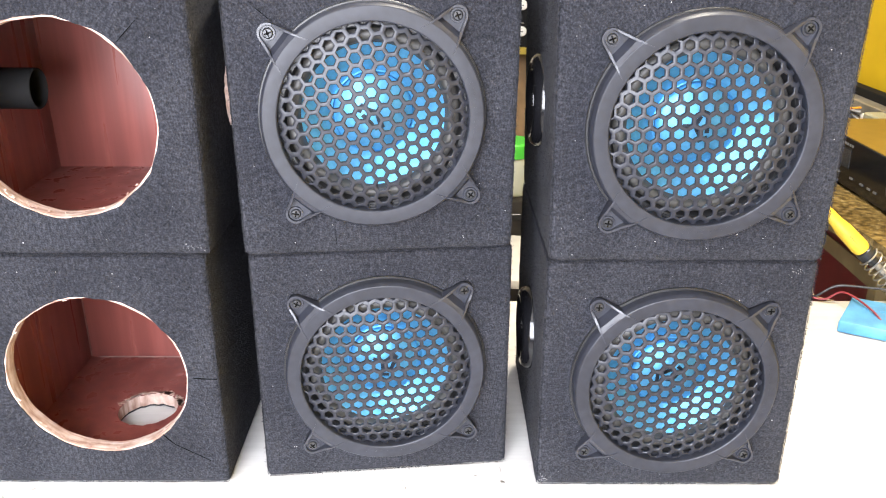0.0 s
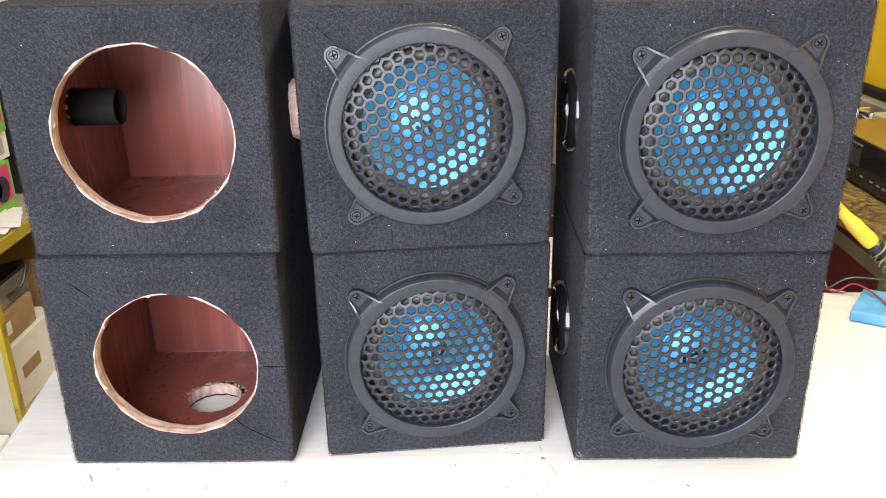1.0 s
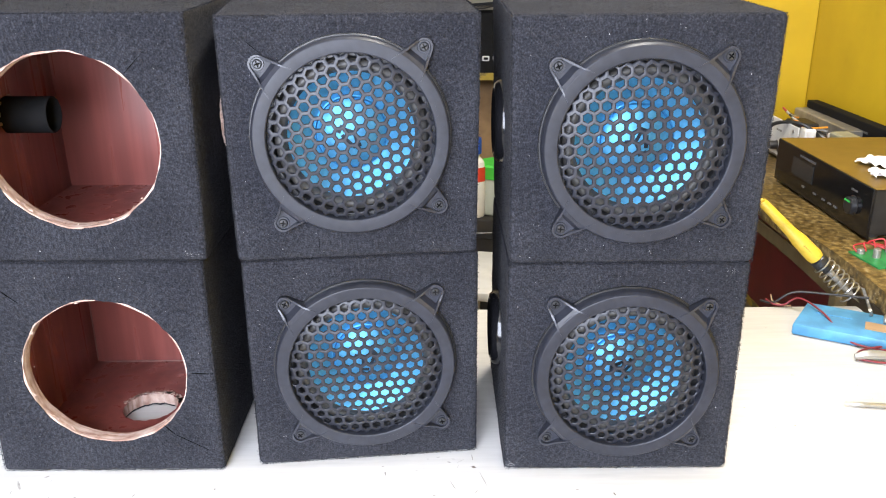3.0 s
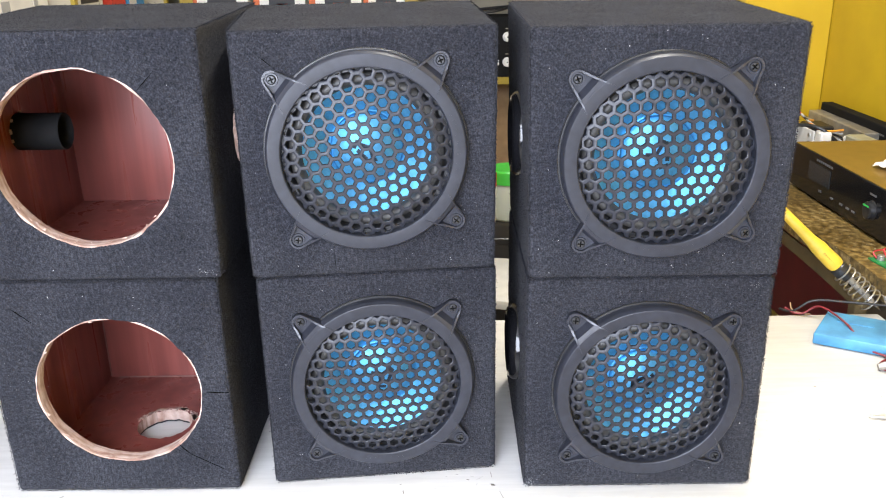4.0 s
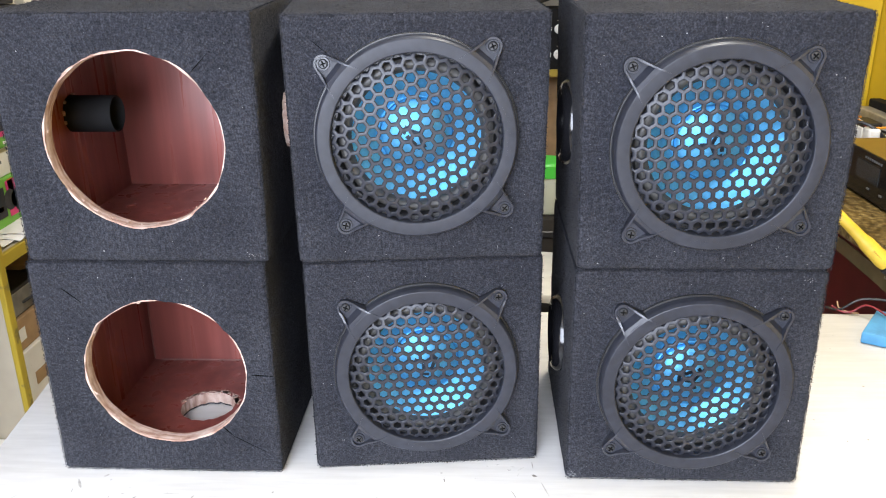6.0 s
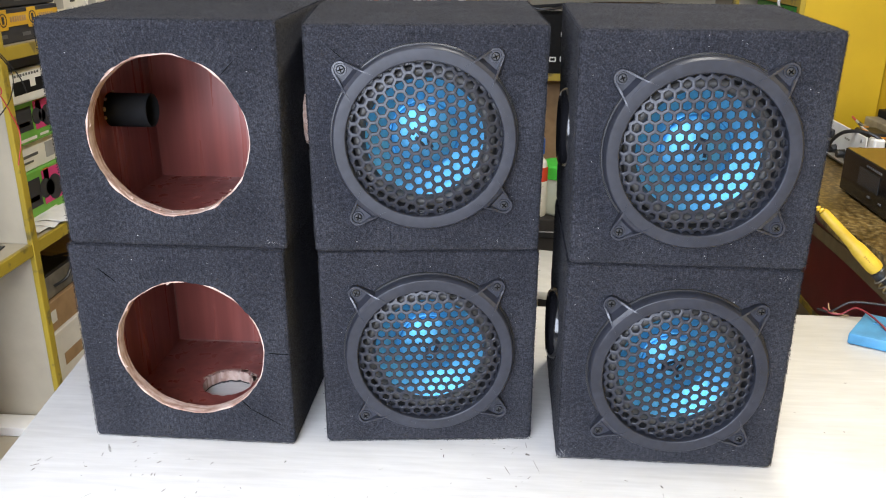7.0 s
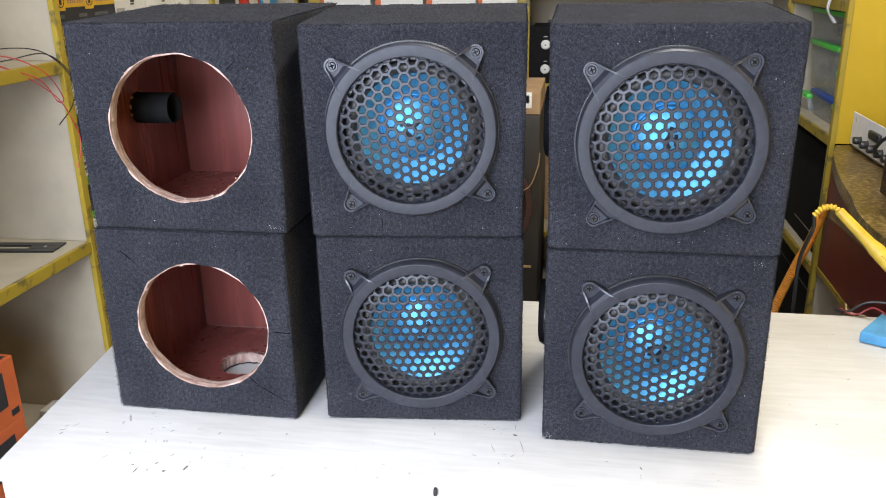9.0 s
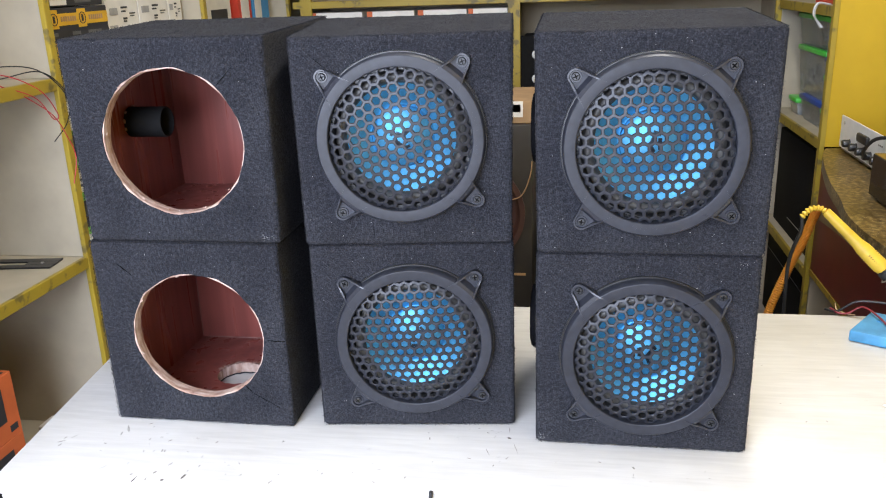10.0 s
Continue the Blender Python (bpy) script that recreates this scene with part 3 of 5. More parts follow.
def lint_mesh(seed, count, dust=()):
    rnd = random.Random(seed)
    bm = bmesh.new()
    for _ in range(int(count * 2.2)):
        x, z = rnd.uniform(-W / 2 + 0.006, W / 2 - 0.006), rnd.uniform(-H / 2 + 0.006, H / 2 - 0.006)
        if x * x + z * z < 0.11 ** 2:
            continue
        s = rnd.choice((0.0002, 0.00025, 0.0003, 0.0003, 0.0005))
        bmesh.ops.create_icosphere(bm, subdivisions=1, radius=s, matrix=Matrix.Translation((x, -0.0005, z)) @ Matrix.Diagonal((rnd.uniform(0.7, 1.8), 0.6, rnd.uniform(0.7, 1.6), 1)))
    for cx, cz, sx, sz, n in dust:
        for _ in range(n):
            s = rnd.uniform(0.0001, 0.00028)
            bmesh.ops.create_icosphere(bm, subdivisions=1, radius=s, matrix=Matrix.Translation((rnd.gauss(cx, sx), -0.0004, rnd.gauss(cz, sz))) @ Matrix.Diagonal((rnd.uniform(0.7, 2.6), 0.6, rnd.uniform(0.7, 1.6), 1)))
    return mesh_from("lint", bm, LINT)


def strip_mesh(a, b, width, y=-0.0005):
    bm = bmesh.new()
    a, b = Vector((a[0], 0, a[1])), Vector((b[0], 0, b[1]))
    d = (b - a).normalized()
    s = Vector((-d.z, 0, d.x)) * width / 2
    pts = [a, a.lerp(b, 0.3) + s * 1.2, b, a.lerp(b, 0.4) - s]
    lo = [bm.verts.new(p + Vector((0, 0.001, 0))) for p in pts]
    hi = [bm.verts.new(p + Vector((0, y, 0))) for p in pts]
    bm.faces.new(hi)
    for i in range(4):
        bm.faces.new((lo[i], lo[(i + 1) % 4], hi[(i + 1) % 4], hi[i]))
    return bm


# --- the grille: ring, honeycomb dome, four eared tabs with screws
MESH_R = 0.0902


def dome(r):
    return 0.0080 + 0.0074 * (1 - min(1.0, r / MESH_R) ** 4.0)


def honeycomb_mesh():
    bm = bmesh.new()
    pitch, web, thick = 0.0130, 0.0041, 0.0030
    R = pitch / math.sqrt(3)
    r_in = (pitch - web) / math.sqrt(3)
    keep = {}

    def vert(x, y, drop):
        r = math.hypot(x, y)
        if r > MESH_R:
            x, y = x * MESH_R / r, y * MESH_R / r
            r = MESH_R
        key = (round(x, 5), round(y, 5), drop)
        if key not in keep:
            keep[key] = bm.verts.new((x, y, dome(r) - drop))
        return keep[key]

    rows = int(0.104 / (pitch * 0.866)) + 1
    for j in range(-rows, rows + 1):
        for i in range(-10, 11):
            cx, cy = (i + (0.5 if j % 2 else 0)) * pitch, j * pitch * math.sqrt(3) / 2
            if math.hypot(cx, cy) > MESH_R + 0.002:
                continue
            small = 0.9 if math.hypot(cx, cy) > MESH_R - 0.010 else 1.0
            ang = [math.pi / 6 + k * math.pi / 3 for k in range(6)]
            out = [vert(cx + R * math.cos(a), cy + R * math.sin(a), 0) for a in ang]
            rim = [vert(cx + (r_in * small + 0.0009) * math.cos(a), cy + (r_in * small + 0.0009) * math.sin(a), 0.0) for a in ang]
            mid = [vert(cx + r_in * small * math.cos(a), cy + r_in * small * math.sin(a), 0.0008) for a in ang]
            low = [vert(cx + r_in * small * math.cos(a), cy + r_in * small * math.sin(a), thick) for a in ang]
            for a, b in ((out, rim), (rim, mid), (mid, low)):
                for k in range(6):
                    q = [a[k], a[(k + 1) % 6], b[(k + 1) % 6], b[k]]
                    q = [v for p, v in enumerate(q) if v not in q[:p]]
                    if len(q) > 2:
                        try:
                            bm.faces.new(q)
                        except ValueError:
                            pass
    bm.transform(FRONT)
    return mesh_from("honeycomb_mesh", bm, MESH_BLACK, 45)


def ring_mesh():
    bm = lathe([(0.0897, -0.0005), (0.0899, 0.0130), (0.0903, 0.0141), (0.0912, 0.0147), (0.0965, 0.0151), (0.1032, 0.0149), (0.1041, 0.0144), (0.1059, 0.0112), (0.1063, 0.0100), (0.1066, 0.0030), (0.1068, -0.0005)], 120, close=True)
    bm.transform(FRONT)
    return mesh_from("grille_ring", bm, GRILLE, 17)


def ear_mesh():
    """A tapered tab along +x with a raised lip round its edge."""
    bm = bmesh.new()
    tip, tr, base, hb = 0.1228, 0.0095, 0.0920, 0.0200
    d = math.hypot(tip - base, hb)
    lean = math.acos(min(1, tr / d)) if d > tr else 0
    start = math.atan2(hb, base - tip) - lean
    arc = [(tip + tr * math.cos(start + (-2 * start) * k / 14), tr * math.sin(start + (-2 * start) * k / 14)) for k in range(15)]
    def side(p, q):
        return [(p[0] + (q[0] - p[0]) * k / 5, p[1] + (q[1] - p[1]) * k / 5) for k in range(1, 5)]
    outline = [(base, hb)] + side((base, hb), arc[0]) + arc + side(arc[-1], (base, -hb)) + [(base, -hb)]
    prism(outline, 0.0, 0.0018, 0.0, bm)
    for f in bm.faces:
        f.material_index = 1
    inner = []
    for x, y in outline:
        v = Vector((x - 0.112, y))
        k = max(0.0, 1 - 0.0024 / max(v.length, 1e-6))
        inner.append((0.112 + v.x * k, y * k))
    for i in range(len(outline) - 1):
        quad = []
        for (x, y), (u, w) in ((outline[i], inner[i]), (outline[i + 1], inner[i + 1])):
            top = 0.0060 + 0.0098 * max(0, min(1, (0.124 - x) / 0.022))
            quad.append([bm.verts.new((x, y, 0.0)), bm.verts.new((x, y, top)), bm.verts.new((u, w, top)), bm.verts.new((u, w, 0.0015))])
        a, b = quad
        for k in range(3):
            bm.faces.new((a[k], a[k + 1], b[k + 1], b[k]))
    boss = lathe([(0.0072, 0.0018), (0.0068, 0.0030), (0.0, 0.0030)], 20, bm, Matrix.Translation((0.1227, 0, 0)))
    ramp_pts = [(0.1030, 0.0158, 0.0148), (0.1030, -0.0158, 0.0148), (0.1075, -0.0138, 0.0118), (0.1075, 0.0138, 0.0118), (0.1122, 0.0118, 0.0017), (0.1122, -0.0118, 0.0017)]
    v = [bm.verts.new(p) for p in ramp_pts]
    bm.faces.new((v[0], v[1], v[2], v[3]))
    bm.faces.new((v[3], v[2], v[5], v[4]))
    bm.transform(FRONT)
    return mesh_from("ear", bm, [GRILLE_SHINE, GRILLE], 30)


def screw_mesh():
    bm = lathe([(0.0, 0.0050), (0.0038, 0.0049), (0.0048, 0.0040), (0.0051, 0.0030), (0.0051, 0.0016)], 24)
    bm.transform(FRONT)
    return mesh_from("screw", bm, SCREW, 35)


def slot_mesh():
    bm = bmesh.new()
    box(-0.0033, 0.0033, -0.0007, 0.0007, 0.0046, 0.0053, 0, bm)
    box(-0.0007, 0.0007, -0.0033, 0.0033, 0.0046, 0.00535, 0, bm)
    bm.transform(FRONT)
    return mesh_from("cross_recess", bm, SCREW_SLOT, 0)


def letter_bars_mesh():
    bm = bmesh.new()
    for k in range(11):
        a = radians(-106 + k * 3.1 + (1.5 if k > 3 else 0) + (1.5 if k > 5 else 0))
        m = Matrix.Rotation(a, 4, "Z") @ Matrix.Translation((0.0965, 0, 0.0147))
        bmesh.ops.create_cube(bm, size=1, matrix=m @ Matrix.Diagonal((0.0032, 0.0022, 0.0011, 1)))
    bm.transform(FRONT)
    return mesh_from("embossed_mark", bm, GRILLE, 0)


def driver_meshes():
    f = {}
    bm = lathe([(0.092, 0.0008), (0.086, 0.0008), (0.083, -0.004), (0.083, -0.03), (0.06, -0.07), (0.04, -0.08)], 64)
    f["basket"] = (bm, BLACK_METAL)
    f["frame_rim"] = (lathe([(0.0880, -0.001), (0.0880, 0.0022), (0.1080, 0.0024), (0.1087, 0.0017), (0.1088, -0.001)], 120, close=True), BLACK_METAL)
    bm = lathe([(0.0835, -0.006)] + [(0.0765 + 0.0065 * math.cos(t), -0.006 + 0.0065 * math.sin(t)) for t in [math.pi * k / 9 for k in range(10)]] + [(0.069, -0.007)], 72)
    f["surround"] = (bm, RUBBER)
    bm = lathe([(0.0700, -0.0065), (0.066, -0.0085), (0.054, -0.0150), (0.0435, -0.0207), (0.0410, -0.0222), (0.0398, -0.0216), (0.038, -0.024), (0.020, -0.030)], 72)
    f["cone"] = (bm, BLUE_CONE)
    cap = [(0.0, -0.0090)] + [(0.0372 * k / 14, -0.0180 + 0.0090 * (1 - (k / 14) ** 2)) for k in range(1, 15)] + [(0.0381, -0.0191), (0.0385, -0.0223)]
    f["dust_cap"] = (lathe(cap, 64), BLUE_CONE)
    def on_cap(x, y):
        return -0.0180 + 0.0090 * (1 - (x * x + y * y) / 0.0372 ** 2) + 0.0003
    marks = ((-0.0045, 0.001, 0.0075, 0.0030, 0.5), (0.0045, 0.001, 0.0075, 0.0030, -0.5), (0.0, -0.007, 0.011, 0.0034, 0.0), (0.0, 0.0085, 0.0030, 0.0085, 0.0), (-0.0115, -0.004, 0.0030, 0.0075, 0.4), (0.0115, -0.004, 0.0030, 0.0075, -0.4))
    for i, (x, y, w, h, a) in enumerate(marks):
        x, y, w, h = 1.12 * x, 1.12 * y, 1.3 * w, 1.3 * h
        bm = bmesh.new()
        corners = [(x + (u * w * math.cos(a) - v * h * math.sin(a)) / 2, y + (u * w * math.sin(a) + v * h * math.cos(a)) / 2) for u, v in ((-1, -1), (0, -1), (1, -1), (1, 1), (0, 1), (-1, 1))]
        bm.faces.new([bm.verts.new((px, py, on_cap(px, py))) for px, py in corners])
        bmesh.ops.solidify(bm, geom=bm.faces[:], thickness=0.0004)
        f["cap_mark_" + "abcdef"[i]] = (bm, DARK_PRINT)
    out = {}
    for k, (bm, mat) in f.items():
        bm.transform(FRONT)
        out[k] = mesh_from(k, bm, mat, 40)
    return out


HONEYCOMB, RING, EAR, SCREW_ME, SLOT_ME, MARK_ME, DRIVER = honeycomb_mesh(), ring_mesh(), ear_mesh(), screw_mesh(), slot_mesh(), letter_bars_mesh(), driver_meshes()


def flange_bm():
    """A flared gloss port ring round the z axis."""
    return lathe([(0.034, -0.03), (0.033, 0.004), (0.035, 0.010), (0.039, 0.0125), (0.044, 0.011), (0.0475, 0.007), (0.049, 0.0015), (0.049, -0.001)], 48)


def speaker_box(x, y, z, yaw, label, hole=(0, 0), seed=1, grille=None, port="", slits=(), lint=14, swell=(1, 1), flare=0.0, dust=(), proud=0.0012):
    b = thing("speaker_box", label, "speaker box", pose(x, y, z, 0, 0, yaw), "stacked speaker boxes")
    mid = Matrix.Translation((0, 0, H / 2 * swell[1])) @ Matrix.Diagonal((1, 1, swell[1], 1))
    r = 0.0945
    squash = 0.955 if port == "bottom" else 1.0
    carpet, wood = carpet_mesh(*hole, r, seed, squash), wood_mesh(*hole, r, seed, squash)
    where = {"left": pose(-W / 2, 0.122, 0.006, 0, 90, 0), "bottom": pose(0.006, 0.121, -H / 2, 0, 0, 0)}.get(port.split("_")[0])
    if where is not None:
        bore = 0.0213 if port == "left_tube" else 0.0355
        carpet = cut(carpet, [port_cutter(where, bore + 0.0015, 0)])
        wood = cut(wood, [port_cutter(where, bore, 1, 0.0003 if port == "left_tube" else 0.0015)])
    pile = fuzz_mesh(seed, port)
    if swell[0] != 1:
        for me in (carpet, wood, pile):
            for v in me.vertices:
                up, back = max(0.0, 0.5 + v.co.z / H), v.co.y / D
                v.co.x *= 1 + (swell[0] - 1 + flare * back) * up
                v.co.z += up * (-0.0045 + 0.0095 * back)
    part("carpet_covering", carpet, None, b, "charcoal carpet covering", mid)
    part("wooden_shell", wood, None, b, "reddish plywood shell", mid)
    tagged(part("carpet_fuzz", pile, None, b, m=mid), kind="stuff")
    tagged(part("lint", lint_mesh(seed + 20, lint, dust), None, b, "white lint specks", mid), kind="stuff")
    for s in slits:
        part("carpet_slit", strip_mesh(*s), SCREW_SLOT, b, "dark slit in the carpet", smooth=0)
    if port == "left_tube":
        tube = part("port_tube", lathe([(0.0215, -0.004), (0.0215, 0.0685), (0.0208, 0.0695), (0.0200, 0.0695), (0.0195, 0.0685), (0.0195, -0.004)], 40, close=True), TUBE_BLACK, b, "short black plastic port tube", mid @ pose(-W / 2 + 0.002, 0.122, 0.006, 0, 90, 0))
        bm = bmesh.new()
        rnd = random.Random(2)
        for k in range(38):
            a = rnd.choice((rnd.uniform(0.3, 1.3), rnd.uniform(2.0, 3.0), rnd.uniform(0, 6.28)))
            w = rnd.uniform(0.0007, 0.0024)
            bmesh.ops.create_cube(bm, size=1, matrix=pose(-W / 2 + 0.0178, 0.122, 0.006, 0, 90, 0) @ Matrix.Rotation(a, 4, "Z") @ Matrix.Translation((0.0215 + w / 2, 0, 0)) @ Matrix.Rotation(rnd.uniform(-0.5, 0.5), 4, "Z") @ Matrix.Diagonal((w, w * rnd.uniform(1.2, 3), 0.0025, 1)))
        part("torn_edge", bm, PLY, b, "torn pale wood round the tube", mid, smooth=0)
    if port == "left":
        ring_rows = [(0.0290, -0.02), (0.0290, 0.016), (0.0300, 0.0185), (0.0325, 0.0180), (0.0345, 0.013), (0.0365, -0.004)]
        g = lathe(ring_rows, 40)
        for v in g.verts:
            v.co += v.co.normalized() * 0.0035 * noise.noise(v.co * 120)
        part("raw_collar", g, PLY, b, "pale torn wooden collar of the port", mid @ pose(-W / 2, 0.122, 0.003, 0, -90, 0))
    if port == "bottom":
        bm = bmesh.new()
        rnd = random.Random(6)
        for k in range(60):
            a = rnd.uniform(0.2, 2.9)
            s = rnd.uniform(0.001, 0.0035)
            rr = 0.0365 + rnd.uniform(0, 0.004)
            m = Matrix.Translation((0.006 + rr * math.cos(a), 0.121 + rr * math.sin(a), -H / 2 + SKIN + WALLT + 0.001)) @ Matrix.Rotation(rnd.uniform(0, 3), 4, "Z")
            bmesh.ops.create_cube(bm, size=1, matrix=m @ Matrix.Diagonal((s * 2.6, s, 0.0018, 1)))
        part("glue_line", cable([(-W / 2 + 0.03, D - SKIN - WALLT - 0.002, -H / 2 + SKIN + WALLT + 0.0012), (0.0, D - SKIN - WALLT - 0.0022, -H / 2 + SKIN + WALLT + 0.0016), (W / 2 - 0.022, D - SKIN - WALLT - 0.002, -H / 2 + SKIN + WALLT + 0.0012)], 0.0011, 6), DULL_GLUE, b, "dull pale glue line along the inner edge", mid)
        part("glue_line", cable([(-W / 2 + SKIN + WALLT + 0.003, D - SKIN - WALLT - 0.002, -H / 2 + 0.02), (-W / 2 + SKIN + WALLT + 0.0032, D - SKIN - WALLT - 0.002, 0.03)], 0.0008, 6), DULL_GLUE, b, "dull pale glue line along the inner edge", mid)
        part("splinters", bm, PLY, b, "torn pale splinters round the port hole", mid, smooth=0)
    if port == "flange":
        part("port_ring", flange_bm(), GLOSS_BLACK, b, "glossy black port ring", mid @ pose(-W / 2, 0.122, 0.0, 0, -90, 0))
        part("port_throat", lathe([(0.0, -0.06), (0.0345, -0.06), (0.0345, -0.0005), (0.036, -0.0005)], 40), TUBE_BLACK, b, m=mid @ pose(-W / 2, 0.122, 0.0, 0, -90, 0))
    if grille is None:
        bm = bmesh.new()
        rnd = random.Random(seed + 40)
        for k in range(30):
            a = rnd.choice((rnd.uniform(0, 6.28), rnd.uniform(3.4, 5.6), rnd.uniform(3.9, 4.4)))
            n1, n2 = rnd.uniform(0.0012, 0.006), rnd.uniform(0.0004, 0.0013)
            m = Matrix.Translation((hole[0] + (r - 0.0012) * math.cos(a), SKIN + rnd.uniform(-0.0012, 0.006), hole[1] + squash * (r - 0.0012) * math.sin(a))) @ Matrix.Rotation(-a + math.pi / 2 + rnd.uniform(-0.35, 0.35), 4, "Y") @ Matrix.Rotation(rnd.uniform(-0.3, 0.3), 4, "Z")
            bmesh.ops.create_cone(bm, cap_ends=True, segments=4, radius1=n2, radius2=n2 * 0.2, depth=n1, matrix=m @ Matrix.Rotation(math.pi / 2, 4, "Y"))
        tagged(part("rim_splinters", bm, PLY, b, "torn pale splinters round the cut-out", mid, smooth=0), kind="stuff")
    if grille is not None:
        gx, gz, turn = grille
        face = Matrix.Translation((gx, -0.0004, gz - z))
        drv = part("speaker_driver", DRIVER["basket"], None, b, "black speaker frame", face)
        part("frame_rim", DRIVER["frame_rim"], None, drv, "black steel frame rim")
        part("cone", DRIVER["cone"], None, drv, "shiny blue speaker cone")
        part("dust_cap", DRIVER["dust_cap"], None, drv, "domed blue dust cap")
        for i in "abcdef":
            part("cap_mark", DRIVER["cap_mark_" + i], None, drv, "dark printed mark", Matrix.Rotation(radians(seed * 37), 4, "Y"))
        part("surround", DRIVER["surround"], None, drv, "black rubber surround")
        ring = part("grille_ring", RING, None, b, "black plastic grille ring", face @ Matrix.Translation((0, -proud, 0)) @ Matrix.Rotation(radians(-turn), 4, "Y"))
        part("honeycomb_mesh", HONEYCOMB, None, ring, "domed black honeycomb mesh")
        part("embossed_mark", MARK_ME, None, ring)
        for k in range(4):
            spin = Matrix.Rotation(radians(-45 - 90 * k), 4, "Y")
            part("ear", EAR, None, ring, "tapered screw tab", spin)
            head = part("screw", SCREW_ME, None, ring, "cross-head screw", spin @ Matrix.Translation((0.1227, -0.0002, 0)))
            part("cross_recess", SLOT_ME, None, ring, m=spin @ Matrix.Translation((0.1227, -0.0002, 0)) @ Matrix.Rotation(0.5 * k + turn, 4, "Y"))
    return b


OPEN_LABEL = "charcoal carpeted speaker box, empty cut-out"
FULL_LABEL = "charcoal carpeted speaker box, blue cone, honeycomb grille"
Z1, Z2 = TABLE + 0.0005, TABLE + 0.0005 + H
speaker_box(-0.353, 0.732, Z1, -0.5, OPEN_LABEL + ", port hole in its floor", (0.007, -0.002), 1, None, "bottom",
            [((-0.099, 0.242), (-0.078, 0.2245), 0.0010), ((0.108, 0.134), (0.134, 0.133), 0.0012), ((0.068, 0.064), (0.080, 0.0515), 0.0010), ((0.080, 0.0515), (0.118, 0.030), 0.0005)], 20, (1, 1.016),
            dust=((-0.11, 0.01, 0.02, 0.02, 14),))
speaker_box(-0.348, 0.733, Z2 + 0.0043, -0.3, OPEN_LABEL + ", black port tube, stacked above", (0.003, 0.0005), 5, None, "left_tube",
            [((0.071, 0.206), (0.094, 0.229), 0.0008)], 16, (1.022, 1.012), 0.02, dust=((0.118, -0.127, 0.006, 0.0022, 30),))
speaker_box(-0.0434, 0.7540, Z1, 5.6, FULL_LABEL + ", turned slightly", (0, 0), 8, (0.0007, 0.8838, 2.3), "", (), 26)
speaker_box(-0.0455, 0.7525, Z2, 5.6, FULL_LABEL + ", raw side hole", (0, 0), 11, (-0.0025, 1.1590, 94.8), "left", [((-0.108, 0.242), (-0.092, 0.228), 0.0008), ((-0.0435, 0.008), (-0.044, 0.030), 0.0006)], 30, (1.022, 1.012), 0.055)
speaker_box(0.2573, 0.7255, Z1, -0.4, FULL_LABEL + ", gloss port, below", (0, 0), 14, (0.0033, 0.8836, 88.8), "flange", (), 36, dust=((-0.128, -0.126, 0.004, 0.003, 60), (0.115, 0.124, 0.005, 0.003, 22)))
speaker_box(0.2585, 0.7250, Z2, -0.4, FULL_LABEL + ", gloss port, above", (0, 0), 17, (0.0002, 1.1546, 3.1), "flange", (), 40, (1.03, 1.012), 0.015, proud=0.0042)

# ---------------------------------------------------------------- shelving along the walls
LX, BY, RX = -1.03, 3.20, 0.95


def shelf_unit(name, label, boards, edges):
    s = thing(name, label, "shelf")
    for n, b in boards:
        part(n, box(*b, 0.001), SHELF_CREAM, s)
    for n, b in edges:
        part(n, box(*b, 0.0015), YELLOW_TRIM, s, "worn yellow edge strip")
    return s


LEVELS = (0.25, 0.722, 1.158, 1.62, 2.1)
boards, edges = [], []
ly = (-0.2, 0.75, 1.52, 2.36, 3.19)
for z in LEVELS:
    boards.append(("shelf_board", (LEFT + 0.001, LX, ly[0], 3.19, z - 0.02, z)))
    edges.append(("edge_strip", (LX + 0.0005, LX + 0.012, ly[0], 3.185, z - 0.0275, z + 0.0015)))
for y in ly:
    for a, b in zip((0.0,) + LEVELS, LEVELS + (TOP - 0.01,)):
        boards.append(("divider", (LEFT + 0.001, LX, y, y + 0.018, a + 0.0005, b - 0.0205)))
    edges.append(("edge_strip", (LX + 0.0005, LX + 0.0135, y - 0.003, y + 0.021, 0.001, TOP - 0.02)))
shelf_unit("wall_shelf", "cream wall shelves with worn yellow edges, half full", boards, edges)

boards, edges = [], []
bx = (-0.955, -0.088, 0.94)
for z in (0.25, 0.885, 1.273, 1.75):
    boards.append(("shelf_board", (-1.0, 0.94, BY, BACK - 0.001, z - 0.02, z)))
    edges.append(("edge_strip", (-1.0, 0.93, BY - 0.012, BY - 0.0005, z - 0.027, z + 0.0015)))
for x in bx:
    for a, b in zip((0.0, 0.25, 0.885, 1.273, 1.75), (0.25, 0.885, 1.273, 1.75, TOP - 0.01)):
        boards.append(("divider", (x, x + 0.018, BY, BACK - 0.001, a + 0.0005, b - 0.0205)))
    edges.append(("edge_strip", (x - 0.014, x + 0.036, BY - 0.0135, BY - 0.0005, 0.882 if x == bx[1] else 0.001, TOP - 0.02)))
shelf_unit("wall_shelf", "cream back wall shelves with yellow edges, packed with boxes", boards, edges)

